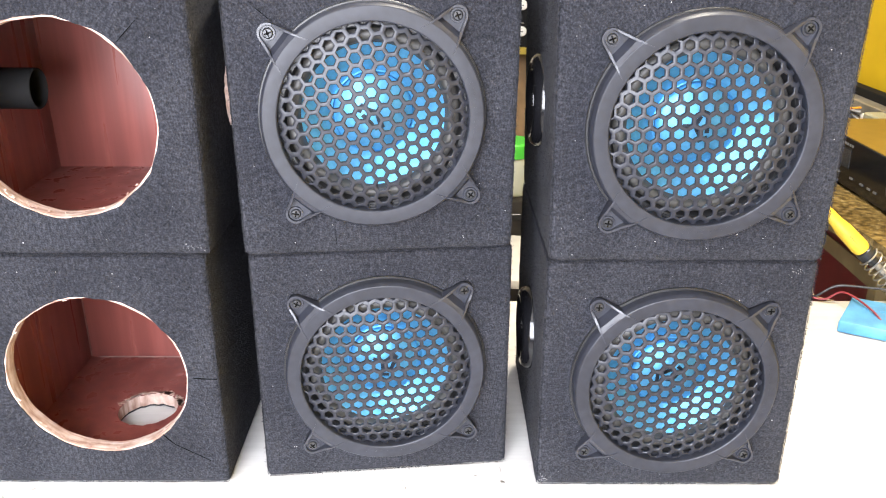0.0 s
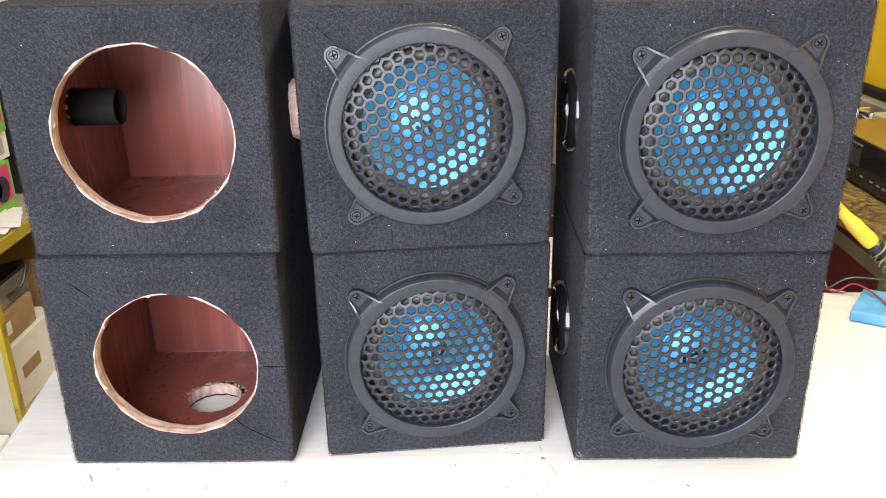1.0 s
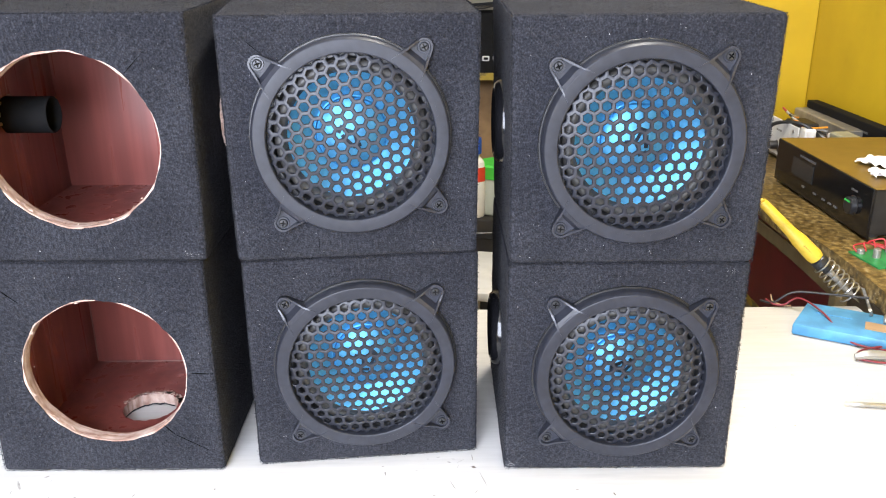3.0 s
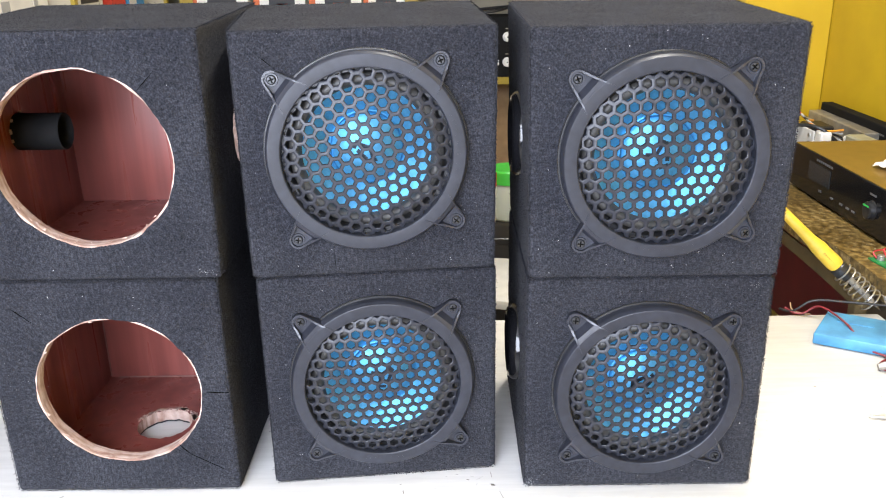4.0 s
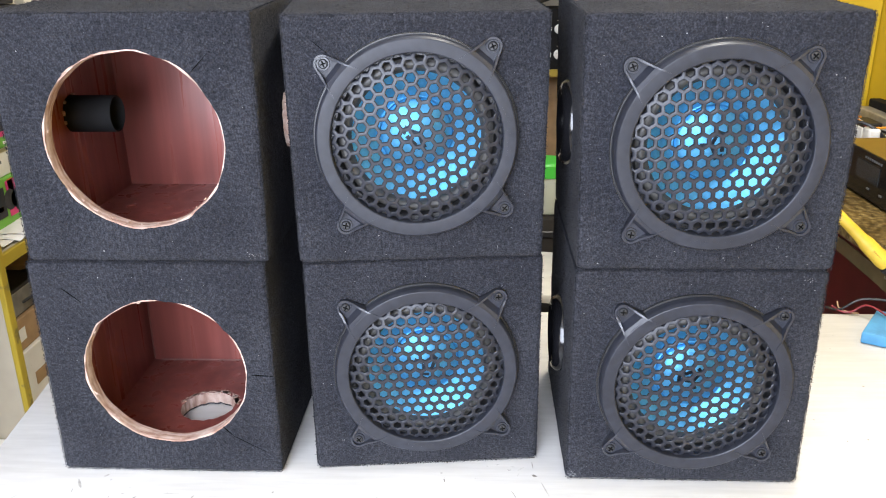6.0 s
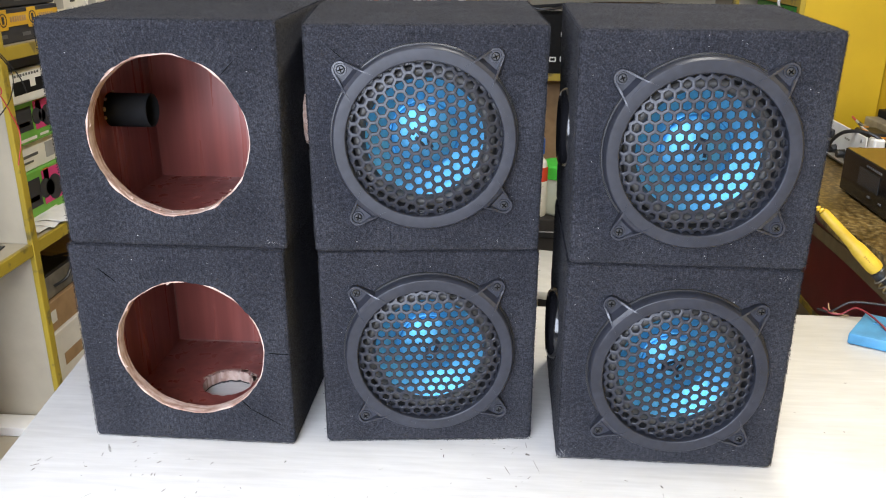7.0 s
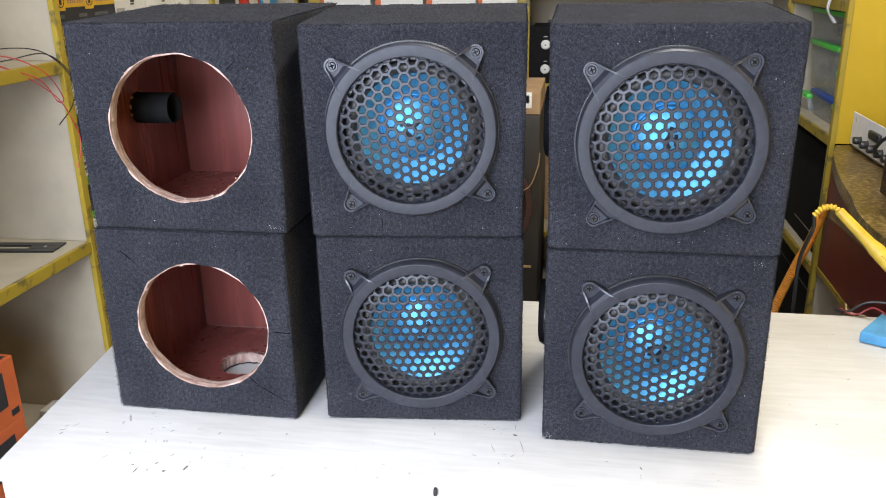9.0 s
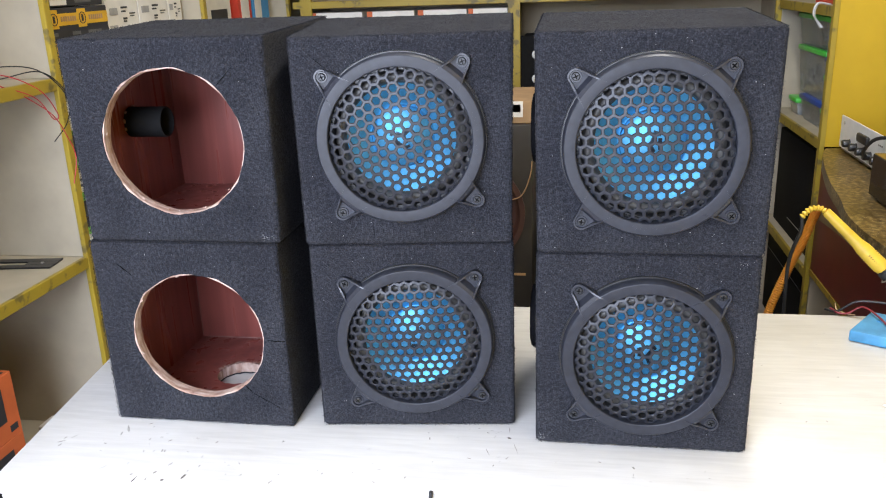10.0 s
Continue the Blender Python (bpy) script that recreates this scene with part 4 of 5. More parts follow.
boards, edges = [], []
for z in (0.381, 0.82, 1.228, 1.7):
    boards.append(("shelf_board", (RX, RIGHT - 0.001, 2.494, BY - 0.02, z - 0.02, z)))
    edges.append(("edge_strip", (RX - 0.012, RX - 0.0005, 2.495, BY - 0.02, z - 0.03, z + 0.0015)))
for a, b in zip((0.0, 0.381, 0.82, 1.228, 1.7), (0.381, 0.82, 1.228, 1.7, TOP - 0.01)):
    boards.append(("divider", (RX, RIGHT - 0.001, BY - 0.019, BY - 0.001, a + 0.0005, b - 0.0205)))
boards.append(("side_panel", (0.955, RIGHT - 0.001, 2.474, 2.490, 0.02, 0.76)))
shelf_unit("wall_shelf", "corner shelves with yellow edges holding plastic bins", boards, edges)

# ---------------------------------------------------------------- counter
CT = 0.80
curve = [(0.80, 0.95), (0.80, 1.10), (0.805, 1.35), (0.79, 1.55), (0.795, 1.70), (0.82, 1.84), (0.845, 2.02), (0.88, 2.20), (0.918, 2.36), (0.955, 2.466)]


def smooth_line(points, steps=6):
    p = [Vector(q).to_3d() for q in points]
    p = [2 * p[0] - p[1]] + p + [2 * p[-1] - p[-2]]
    out = []
    for a, b, c, d in zip(p, p[1:], p[2:], p[3:]):
        for k in range(steps):
            t = k / steps
            out.append(0.5 * (2 * b + (c - a) * t + (2 * a - 5 * b + 4 * c - d) * t * t + (3 * b - a - 3 * c + d) * t ** 3))
    out.append(p[-2])
    return [(v.x, v.y) for v in out]


counter = thing("counter", "workshop counter with stone-look top and dark red front", "counter")
line = smooth_line(curve)
part("countertop", prism(line + [(RIGHT - 0.002, 2.466), (RIGHT - 0.002, 0.95)], CT - 0.035, CT, 0.004), GRANITE, counter, "mottled brown stone-look top")


def slanted_board(off, thick, low, high):
    """A board along the counter's straight front; low and high give its edges from the near to the far end."""
    bm = bmesh.new()
    rows = []
    for k in range(9):
        u = k / 8
        x, y = 0.862 + 0.086 * u + off, 1.42 + 1.042 * u
        z0, z1 = low(u), high(u)
        rows.append([bm.verts.new((x, y, z0)), bm.verts.new((x, y, z1)), bm.verts.new((x + thick, y, z1)), bm.verts.new((x + thick, y, z0))])
    for a, b in zip(rows, rows[1:]):
        for k in range(4):
            bm.faces.new((a[k], a[(k + 1) % 4], b[(k + 1) % 4], b[k]))
    bm.faces.new(rows[0])
    bm.faces.new(rows[-1][::-1])
    return bm


def strip_height(u):
    return 0.686 - 0.035 * u - 0.060 * u * u


part("front_panel", slanted_board(0, 0.015, lambda u: 0.497 - 0.10 * u, lambda u: CT - 0.0355), RED_PANEL, counter, "dark red front panel")
part("trim_strip", slanted_board(-0.004, 0.0035, lambda u: strip_height(u) - 0.017, lambda u: strip_height(u) + 0.017), TAN_TRIM, counter, "tan trim strip")
part("lower_strip", slanted_board(-0.004, 0.02, lambda u: 0.479 - 0.10 * u, lambda u: 0.4965 - 0.10 * u), YELLOW_TRIM, counter, "yellow lower edge strip")
part("corner_strip", box(0.848, 0.874, 1.392, 1.4195, 0.02, CT - 0.0355, 0.002), TAN_TRIM, counter, "tan corner strip")
part("back_panel", box(1.05, 1.07, 1.0, 2.46, 0.02, CT - 0.0355, 0.001), WALL_CREAM, counter)

# ---------------------------------------------------------------- small builders for goods


def carton(x0, x1, y0, y1, z0, z1, mat, label, prints=(), category="carton", group=""):
    """A carton with printed panels: (side, u0, u1, v0, v1, material) in parts of the side."""
    c = thing("carton", label, category, Matrix.Translation((x0, y0, z0)), group)
    part("carton_body", box(0, x1 - x0, 0, y1 - y0, 0, z1 - z0, 0.0015), mat, c)
    w, d, h = x1 - x0, y1 - y0, z1 - z0
    for side, u0, u1, v0, v1, pm in prints:
        if side == "front":
            g = box(u0 * w, u1 * w, -0.0012, 0.001, v0 * h, v1 * h, 0)
        elif side == "right":
            g = box(w - 0.001, w + 0.0012, u0 * d, u1 * d, v0 * h, v1 * h, 0)
        else:
            g = box(u0 * w, u1 * w, v0 * d, v1 * d, h - 0.001, h + 0.0012, 0)
        part("printed_panel", g, pm, c, smooth=0)
    return c


def knob_bm(r, h):
    return lathe([(0, h), (r * 0.85, h), (r, h * 0.85), (r, 0.001), (r * 1.15, 0.0)], 20)


FACE_X = Matrix.Rotation(radians(-90), 4, "Y")   # z axis to -x
FACE_Y = Matrix.Rotation(radians(90), 4, "X")    # z axis to -y

# assumed fitting, out of view, added as a body for the ceiling fill
tube = thing("added_tube_lamp", "unseen white tube lamp added under the ceiling", "lamp", Matrix.Translation((0.40, 1.2, TOP)))
part("lamp_housing", box(-0.04, 0.04, -0.62, 0.62, -0.05, -0.0005, 0.004), WHITE_METAL, tube)
part("lamp_tube", lathe([(0, -0.6), (0.013, -0.6), (0.013, 0.6), (0, 0.6)], 16), WHITE_CARD, tube, m=Matrix.Translation((0, 0, -0.068)) @ Matrix.Rotation(radians(90), 4, "X"))

# ---------------------------------------------------------------- left shelves
plate = thing("face_plate", "black metal face plate with slot lying on the shelf", "metal plate", pose(-1.16, 1.452, LEVELS[1] + 0.0005, 0, 0, 7))
pl = bmesh.new()
box(-0.19, 0.095, -0.034, -0.012, 0, 0.004, 0.001, pl)
box(-0.19, 0.095, 0.010, 0.034, 0, 0.004, 0.001, pl)
box(0.022, 0.095, -0.0118, 0.0098, 0, 0.004, 0.0, pl)
part("plate", pl, BLACK_METAL, plate)
part("screw_boss", lathe([(0, 0.006), (0.004, 0.0055), (0.004, 0.004)], 12), STEEL, plate, m=Matrix.Translation((0.06, 0, 0)))

zt = LEVELS[2] + 0.002
bundle = thing("wire_bundle", "loose red and black wires hanging over the shelf edge", "wires")
for k, (mat, pts) in enumerate((
        (WIRE_BLACK, [(-1.20, 1.25, zt + 0.006), (-1.06, 1.30, zt + 0.04), (-1.01, 1.43, zt + 0.03), (-1.0, 1.52, 1.12), (-1.005, 1.515, 1.06), (-1.01, 1.46, 1.022)]),
        (WIRE_BLACK, [(-1.20, 1.22, zt + 0.006), (-1.05, 1.34, zt + 0.015), (-1.005, 1.45, zt + 0.02), (-1.0, 1.54, 1.11), (-1.0, 1.57, 1.06)]),
        (WIRE_RED, [(-1.20, 1.20, zt + 0.006), (-1.06, 1.33, zt + 0.03), (-1.005, 1.42, 1.15), (-1.0, 1.475, 1.085), (-1.003, 1.46, 1.075), (-1.005, 1.41, 1.13), (-1.04, 1.32, zt + 0.012)]),
        (WIRE_RED, [(-1.20, 1.18, zt + 0.006), (-1.06, 1.31, zt + 0.018), (-1.005, 1.44, 1.10), (-1.0, 1.50, 1.02), (-1.0, 1.515, 0.97), (-1.0, 1.49, 0.916)]))):
    part("wire", cable(pts, 0.0013, 6), mat, bundle, ("black" if mat is WIRE_BLACK else "red") + " insulated wire")
solo("terminal_block", box(-1.22, -1.17, 1.17, 1.26, zt - 0.0015, zt + 0.022, 0.003), WHITE_METAL, "small white terminal block on the shelf", "terminal block")

for z0, z1, lab in ((0.2505, 0.405, "orange carton with black printed panel on low shelf"), (0.4055, 0.555, "orange carton with black label on top of another carton")):
    carton(LX - 0.25, LX - 0.03, 0.93, 1.228, z0, z1, ORANGE_CARD, lab,
           [("right", 0.30, 0.86, 0.30, 0.84, DARK_CARD), ("right", 0.45, 0.7, 0.42, 0.48, WHITE_CARD), ("right", 0.40, 0.74, 0.56, 0.62, WHITE_CARD), ("right", 0.88, 0.96, 0.10, 0.2, DARK_CARD),
            ("front", 0.2, 0.8, 0.3, 0.8, DARK_CARD), ("top", 0.04, 0.96, 0.04, 0.96, DARK_CARD)], group="orange cartons")
solo("white_block", box(-1.20, -1.05, 1.45, 1.512, 0.2505, 0.275, 0.004, seg=2), WHITE_CARD, "thin white foam block lying on low shelf", "foam block")

BUSY = [("right", 0.06, 0.40, 0.30, 0.86, DARK_CARD), ("right", 0.12, 0.34, 0.42, 0.52, BROWN_CARD), ("right", 0.46, 0.94, 0.26, 0.94, PINK_CARD), ("right", 0.50, 0.62, 0.62, 0.96, ORANGE_CARD),
        ("right", 0.08, 0.44, 0.06, 0.13, WHITE_CARD), ("right", 0.52, 0.70, 0.08, 0.14, WHITE_CARD), ("front", 0.1, 0.9, 0.3, 0.9, DARK_CARD), ("front", 0.2, 0.8, 0.08, 0.2, WHITE_CARD)]


def goods_carton(x0, x1, y0, y1, z0, z1, label):
    """A green carton with a pink field and the dark silhouette of its goods."""
    c = carton(x0, x1, y0, y1, z0, z1, GREEN_CARD, label, BUSY, group="green printed cartons")
    w, d, h = x1 - x0, y1 - y0, z1 - z0
    for u, v, r in ((0.50, 0.58, 0.20), (0.72, 0.52, 0.26), (0.61, 0.55, 0.16)):
        part("silhouette", lathe([(0, 0.0008), (h * r, 0.0008), (h * r, 0)], 18), DARK_CARD, c, m=Matrix.Translation((w + 0.0013, u * d, v * h)) @ Matrix.Rotation(radians(90), 4, "Y"))
    return c


goods_carton(-1.28, -1.09, 1.63, 1.83, LEVELS[1] + 0.0005, LEVELS[1] + 0.125, "small green carton with pink and dark print")
carton(-1.30, -1.10, 1.62, 1.86, LEVELS[1] + 0.126, LEVELS[1] + 0.195, WHITE_CARD, "flat white carton between green ones", [("right", 0.1, 0.5, 0.45, 0.55, PRINT_GREY), ("right", 0.1, 0.4, 0.25, 0.32, PRINT_GREY), ("right", 0.65, 0.9, 0.2, 0.75, PRINT_PALE)])
goods_carton(-1.30, -1.085, 1.63, 1.84, LEVELS[1] + 0.196, LEVELS[1] + 0.295, "green and pink carton on a white one")
carton(-1.30, -1.12, 1.545, 1.625, LEVELS[1] + 0.0005, LEVELS[1] + 0.285, WHITE_CARD, "tall white carton on the shelf", [("front", 0.1, 0.6, 0.7, 0.75, PRINT_GREY), ("right", 0.2, 0.8, 0.6, 0.64, PRINT_GREY)])
gadget = thing("car_stereo", "silver faced car stereo with dark openings on cartons", "car stereo", pose(-1.17, 1.70, LEVELS[1] + 0.2958, 0, 0, 0))
part("stereo_body", box(-0.12, 0.09, -0.10, 0.12, 0, 0.075, 0.003), GREY_METAL, gadget)
part("stereo_face", box(0.0905, 0.112, -0.11, 0.13, 0.002, 0.078, 0.008, seg=3), WHITE_METAL, gadget, "silver rounded face")
part("stereo_opening", box(0.111, 0.1135, -0.085, -0.015, 0.024, 0.054, 0.001), TUBE_BLACK, gadget, "dark opening")
part("stereo_opening", box(0.111, 0.1135, 0.010, 0.105, 0.024, 0.054, 0.001), TUBE_BLACK, gadget, "dark opening")
part("stereo_bridge", box(0.111, 0.1134, -0.0149, 0.0099, 0.024, 0.036, 0.001), TUBE_BLACK, gadget)
for k in range(9):
    part("letter_bar", box(0.1120, 0.1128, -0.075 + 0.012 * k, -0.068 + 0.012 * k, 0.064, 0.070, 0), PRINT_GREY, gadget, smooth=0)
lid_unit = solo("black_unit", box(-1.30, -1.07, 1.59, 1.84, LEVELS[1] + 0.3755, LEVELS[1] + 0.405, 0.003), DARK_BOARD, "flat black unit lying on the car stereo", "electronic unit")
papers = thing("paper_sheets", "a few loose white paper sheets on the shelf", "papers")
for k in range(3):
    g = bmesh.new()
    bmesh.ops.create_grid(g, x_segments=6, y_segments=6, size=0.5)
    for v in g.verts:
        v.co = Vector((v.co.x * 0.10, v.co.y * 0.16, 0.004 * math.sin(v.co.x * 6 + k) + 0.004))
    bmesh.ops.solidify(g, geom=g.faces[:], thickness=0.0006)
    part("sheet", g, PAPER, papers, m=pose(-1.085, 1.66 + 0.03 * k, LEVELS[1] + 0.003 * (k + 1), 0, 0, 12 * k))

carton(-1.31, -1.10, 1.58, 1.82, 0.42, 0.50, BROWN_CARD, "open brown carton on low shelf under a mains unit", [("right", 0.2, 0.5, 0.3, 0.7, WHITE_CARD)])
carton(-1.31, -1.09, 1.60, 1.90, 0.2505, 0.4195, WHITE_CARD, "cream carton at the bottom of a stack", [("right", 0.3, 0.6, 0.4, 0.6, BROWN_CARD)])
unit = thing("power_unit", "dark grey power unit with cables on a carton", "power unit", pose(-1.21, 1.72, 0.5005))
part("unit_case", box(-0.08, 0.10, -0.10, 0.12, 0, 0.07, 0.003), DARK_BOARD, unit)
part("unit_panel", box(0.1005, 0.104, -0.09, 0.11, 0.006, 0.064, 0.001), GREY_METAL, unit)
part("unit_cable", cable([(0.105, 0.0, 0.03), (0.13, 0.03, 0.05), (0.12, 0.08, 0.09), (0.06, 0.1, 0.075)], 0.004), WIRE_BLACK, unit)
carton(-1.32, -1.10, 1.92, 2.30, 0.2505, 0.55, BROWN_CARD, "large brown carton on low shelf", [("right", 0.1, 0.4, 0.5, 0.8, WHITE_CARD)])
carton(-1.32, -1.12, 1.95, 2.32, LEVELS[1] + 0.0005, LEVELS[1] + 0.3, DARK_CARD, "dark carton on middle shelf", [("right", 0.1, 0.9, 0.6, 0.85, RED_PRINT)])



def banded_carton(z, x1, h, label):
    """A dark carton with a yellow printed band, two round badges and letter bars."""
    c = thing("carton", label, "carton", Matrix.Translation((x1, 1.548, z)), "dark banded cartons")
    part("carton_body", box(-0.23, 0, 0, 0.30, 0, h - 0.001, 0.002), DARK_CARD, c)
    part("yellow_band", box(0.0003, 0.002, 0.004, 0.296, 0.036, 0.064, 0), YELLOW_CARD, c, "yellow printed band", smooth=0)
    part("front_band", box(-0.22, -0.01, -0.0015, -0.0003, 0.036, 0.064, 0), YELLOW_CARD, c, "yellow printed band", smooth=0)
    for y in (0.058, 0.178):
        part("round_badge", box(0.0003, 0.003, y - 0.018, y + 0.018, 0.029, 0.073, 0.0008), YELLOW_CARD, c, "yellow badge")
        part("badge_mark", lathe([(0.0145, 0.0), (0.0145, 0.0008), (0.0125, 0.0008), (0.0125, 0.0)], 24, close=True), DARK_CARD, c, m=Matrix.Translation((0.0031, y, 0.051)) @ Matrix.Rotation(radians(90), 4, "Y"))
        part("badge_mark", box(0.0031, 0.0040, y - 0.004, y + 0.004, 0.043, 0.059, 0), DARK_CARD, c, smooth=0)
    for y0 in (0.088, 0.208):
        for k in range(7):
            part("letter_bar", box(0.0021, 0.0028, y0 + 0.0095 * k, y0 + 0.006 + 0.0095 * k, 0.045, 0.057, 0), BROWN_CARD, c, smooth=0)
    for y, w in ((0.02, 0.05), (0.13, 0.035), (0.2, 0.06)):
        part("print_strip", box(0.0003, 0.0012, y, y + w, 0.012, 0.020, 0), PRINT_GREY, c, smooth=0)
    return c


banded_carton(LEVELS[2] + 0.0005, -1.052, 0.075, "dark carton with yellow printed band on upper shelf")
banded_carton(LEVELS[2] + 0.0765, -1.058, 0.078, "dark carton with yellow band stacked on its like")
carton(-1.30, -1.062, 1.56, 1.84, LEVELS[2] + 0.156, LEVELS[2] + 0.23, DARK_CARD, "dark carton with pale labels on banded cartons", [("right", 0.18, 0.42, 0.05, 0.22, WHITE_CARD), ("right", 0.55, 0.8, 0.1, 0.2, PRINT_GREY)])
for k, (y0, y1) in enumerate(((1.89, 2.06), (2.065, 2.245), (2.25, 2.34))):
    carton(-1.31, -1.085, y0, y1, LEVELS[2] + 0.0005, LEVELS[2] + 0.27, WHITE_CARD, "white printed carton standing on the upper shelf",
           [("right", 0.06, 0.30, 0.20, 0.36, PRINT_PALE), ("right", 0.10, 0.34, 0.46, 0.53, PRINT_PALE), ("right", 0.46, 0.66, 0.520, 0.540, DARK_CARD), ("right", 0.46, 0.60, 0.485, 0.500, DARK_CARD), ("right", 0.50, 0.62, 0.41, 0.43, DARK_CARD), ("right", 0.50, 0.60, 0.385, 0.40, DARK_CARD),
            ("right", 0.52, 0.66, 0.25, 0.275, DARK_CARD), ("right", 0.72, 0.90, 0.46, 0.475, PRINT_GREY), ("right", 0.72, 0.86, 0.435, 0.447, PRINT_GREY), ("right", 0.04, 0.96, 0.055, 0.062, PRINT_GREY)], group="white cartons")
carton(-1.30, -1.09, 2.40, 2.75, LEVELS[2] + 0.0005, LEVELS[2] + 0.16, WHITE_CARD, "white and blue carton on the upper shelf", [("right", 0.05, 0.3, 0.1, 0.9, BLUE_PRINT), ("right", 0.5, 0.9, 0.4, 0.7, DARK_CARD)])
carton(-1.30, -1.08, 2.80, 2.93, LEVELS[2] + 0.0005, LEVELS[2] + 0.22, RED_PRINT, "narrow red and dark carton on the upper shelf", [("right", 0.2, 0.8, 0.3, 0.8, WHITE_CARD)])
carton(-1.30, -1.08, 2.95, 3.12, LEVELS[2] + 0.0005, LEVELS[2] + 0.20, BLUE_PRINT, "blue and white carton on the upper shelf", [("right", 0.1, 0.5, 0.2, 0.9, WHITE_CARD)])

# ---------------------------------------------------------------- back shelves
for x0, x1 in ((-0.935, -0.71), (-0.69, -0.49), (-0.475, -0.272), (-0.264, -0.105)):
    carton(x0, x1, BY + 0.01, BY + 0.22, 0.8855, 1.228, WHITE_CARD, "white speaker carton with orange and black print on back shelf",
           [("front", 0.0, 0.12, 0.0, 1.0, ORANGE_CARD), ("front", 0.3, 0.8, 0.62, 0.93, DARK_CARD), ("front", 0.45, 0.66, 0.70, 0.86, RED_PRINT), ("front", 0.2, 0.9, 0.2, 0.3, DARK_CARD)], group="white speaker cartons")


def mixer():
    a = thing("amplifier", "black amplifier with a few white knobs on back shelf", "amplifier", Matrix.Translation((-0.045, BY + 0.005, 0.8855)))
    part("amplifier_case", box(0, 0.43, 0.006, 0.26, 0.004, 0.225, 0.003), TUBE_BLACK, a)
    part("front_plate", box(-0.01, 0.44, 0, 0.0055, 0, 0.23, 0.001), TUBE_BLACK, a)
    kn = mesh_from("knob", knob_bm(0.0165, 0.012), WHITE_METAL)
    dot = mesh_from("knob_dot", lathe([(0, 0.0128), (0.003, 0.0126), (0.003, 0.0115)], 10), DARK_CARD)
    for j, z in enumerate((0.058, 0.155)):
        for i, x in enumerate((0.058, 0.339, 0.386)):
            k = part("knob", kn, None, a, "round white knob", Matrix.Translation((x, 0, z)) @ FACE_Y)
            part("knob_dot", dot, None, k)
            part("print_mark", box(x - 0.008, x + 0.008, -0.0008, 0.0005, z + 0.030, z + 0.033, 0), GREY_METAL, a, smooth=0)
    part("switch_rim", box(0.278, 0.306, -0.004, 0.0005, 0.047, 0.066, 0.003, seg=2), WHITE_METAL, a, "white rim of a switch")
    part("switch_key", box(0.283, 0.301, -0.0055, -0.0035, 0.0515, 0.0615, 0.001), TUBE_BLACK, a, "black switch key")
    for x, z, w in ((0.12, 0.18, 0.05), (0.19, 0.18, 0.03), (0.12, 0.10, 0.03), (0.20, 0.07, 0.045), (0.09, 0.04, 0.02)):
        part("print_mark", box(x, x + w, -0.0008, 0.0005, z, z + 0.003, 0), PRINT_GREY, a, smooth=0)
    return a


mixer()
solo("cable_coil", cable([(0.02, BY + 0.02, 1.13), (0.1, BY + 0.03, 1.14), (0.22, BY + 0.02, 1.135), (0.3, BY + 0.06, 1.15), (0.18, BY + 0.1, 1.14), (0.05, BY + 0.08, 1.135)], 0.006), WIRE_BLACK, "loose black cable lying on the amplifier", "cable")
carton(0.42, 0.70, BY + 0.02, BY + 0.26, 0.8855, 1.15, BROWN_CARD, "plain brown carton on back shelf", [("front", 0.1, 0.5, 0.5, 0.8, WHITE_CARD)])
carton(0.10, 0.34, BY + 0.05, BY + 0.28, 1.2735, 1.33, DARK_CARD, "flat dark carton on top back shelf")
part_board = solo("brown_board", box(0.0, 0.45, BY + 0.18, BY + 0.20, 0.251, 0.86, 0.002), BROWN_CARD, "brown hardboard sheet leaning inside back shelf", "board")

cabinet = thing("speaker_cabinet", "tall black speaker cabinet with brown driver behind the table", "speaker", Matrix.Translation((-0.42, 2.1, 0)))
part("cabinet_case", box(0, 0.47, 0, 0.42, 0, 0.945, 0.006, seg=2), DARK_BOARD, cabinet)
for z in (0.30, 0.68):
    part("driver_ring", lathe([(0.16, 0.0), (0.16, 0.006), (0.145, 0.008), (0.135, -0.004), (0.03, -0.012), (0.0, -0.004)], 40), plain("dark_brown_cone", (0.06, 0.025, 0.02), 0.5), cabinet, "dark brown round driver", Matrix.Translation((0.29, -0.0085, z)) @ FACE_Y)
part("brass_strip", box(0.02, 0.45, -0.003, 0.0005, 0.485, 0.492, 0), BROWN_CARD, cabinet, "thin brown strip")
solo("cabinet_wire", cable([(-0.03, 2.085, 0.72), (0.02, 2.08, 0.74), (0.045, 2.08, 0.80), (0.05, 2.085, 0.84)], 0.0018), BROWN_CARD, "thin brown wire hanging on black cabinet", "wire")
carton(-0.30, 0.047, 2.11, 2.42, 0.9455, 1.01, BROWN_CARD, "flat brown carton with white label on the cabinet", [("front", 0.62, 0.93, 0.28, 0.98, WHITE_CARD), ("front", 0.78, 0.91, 0.50, 0.84, PRINT_SLATE)])

crate = thing("equipment_case", "low black equipment case behind the table", "case", Matrix.Translation((0.07, 2.3, 0)))
part("case_body", box(0, 0.5, 0, 0.45, 0, 0.56, 0.006, seg=2), DARK_BOARD, crate)
part("case_rim", box(-0.004, 0.504, -0.004, 0.01, 0.50, 0.52, 0.002), BLACK_METAL, crate)
jar = thing("storage_jar", "cloudy plastic jar with bright green lid", "jar", Matrix.Translation((0.24, 2.39, 0.5605)))
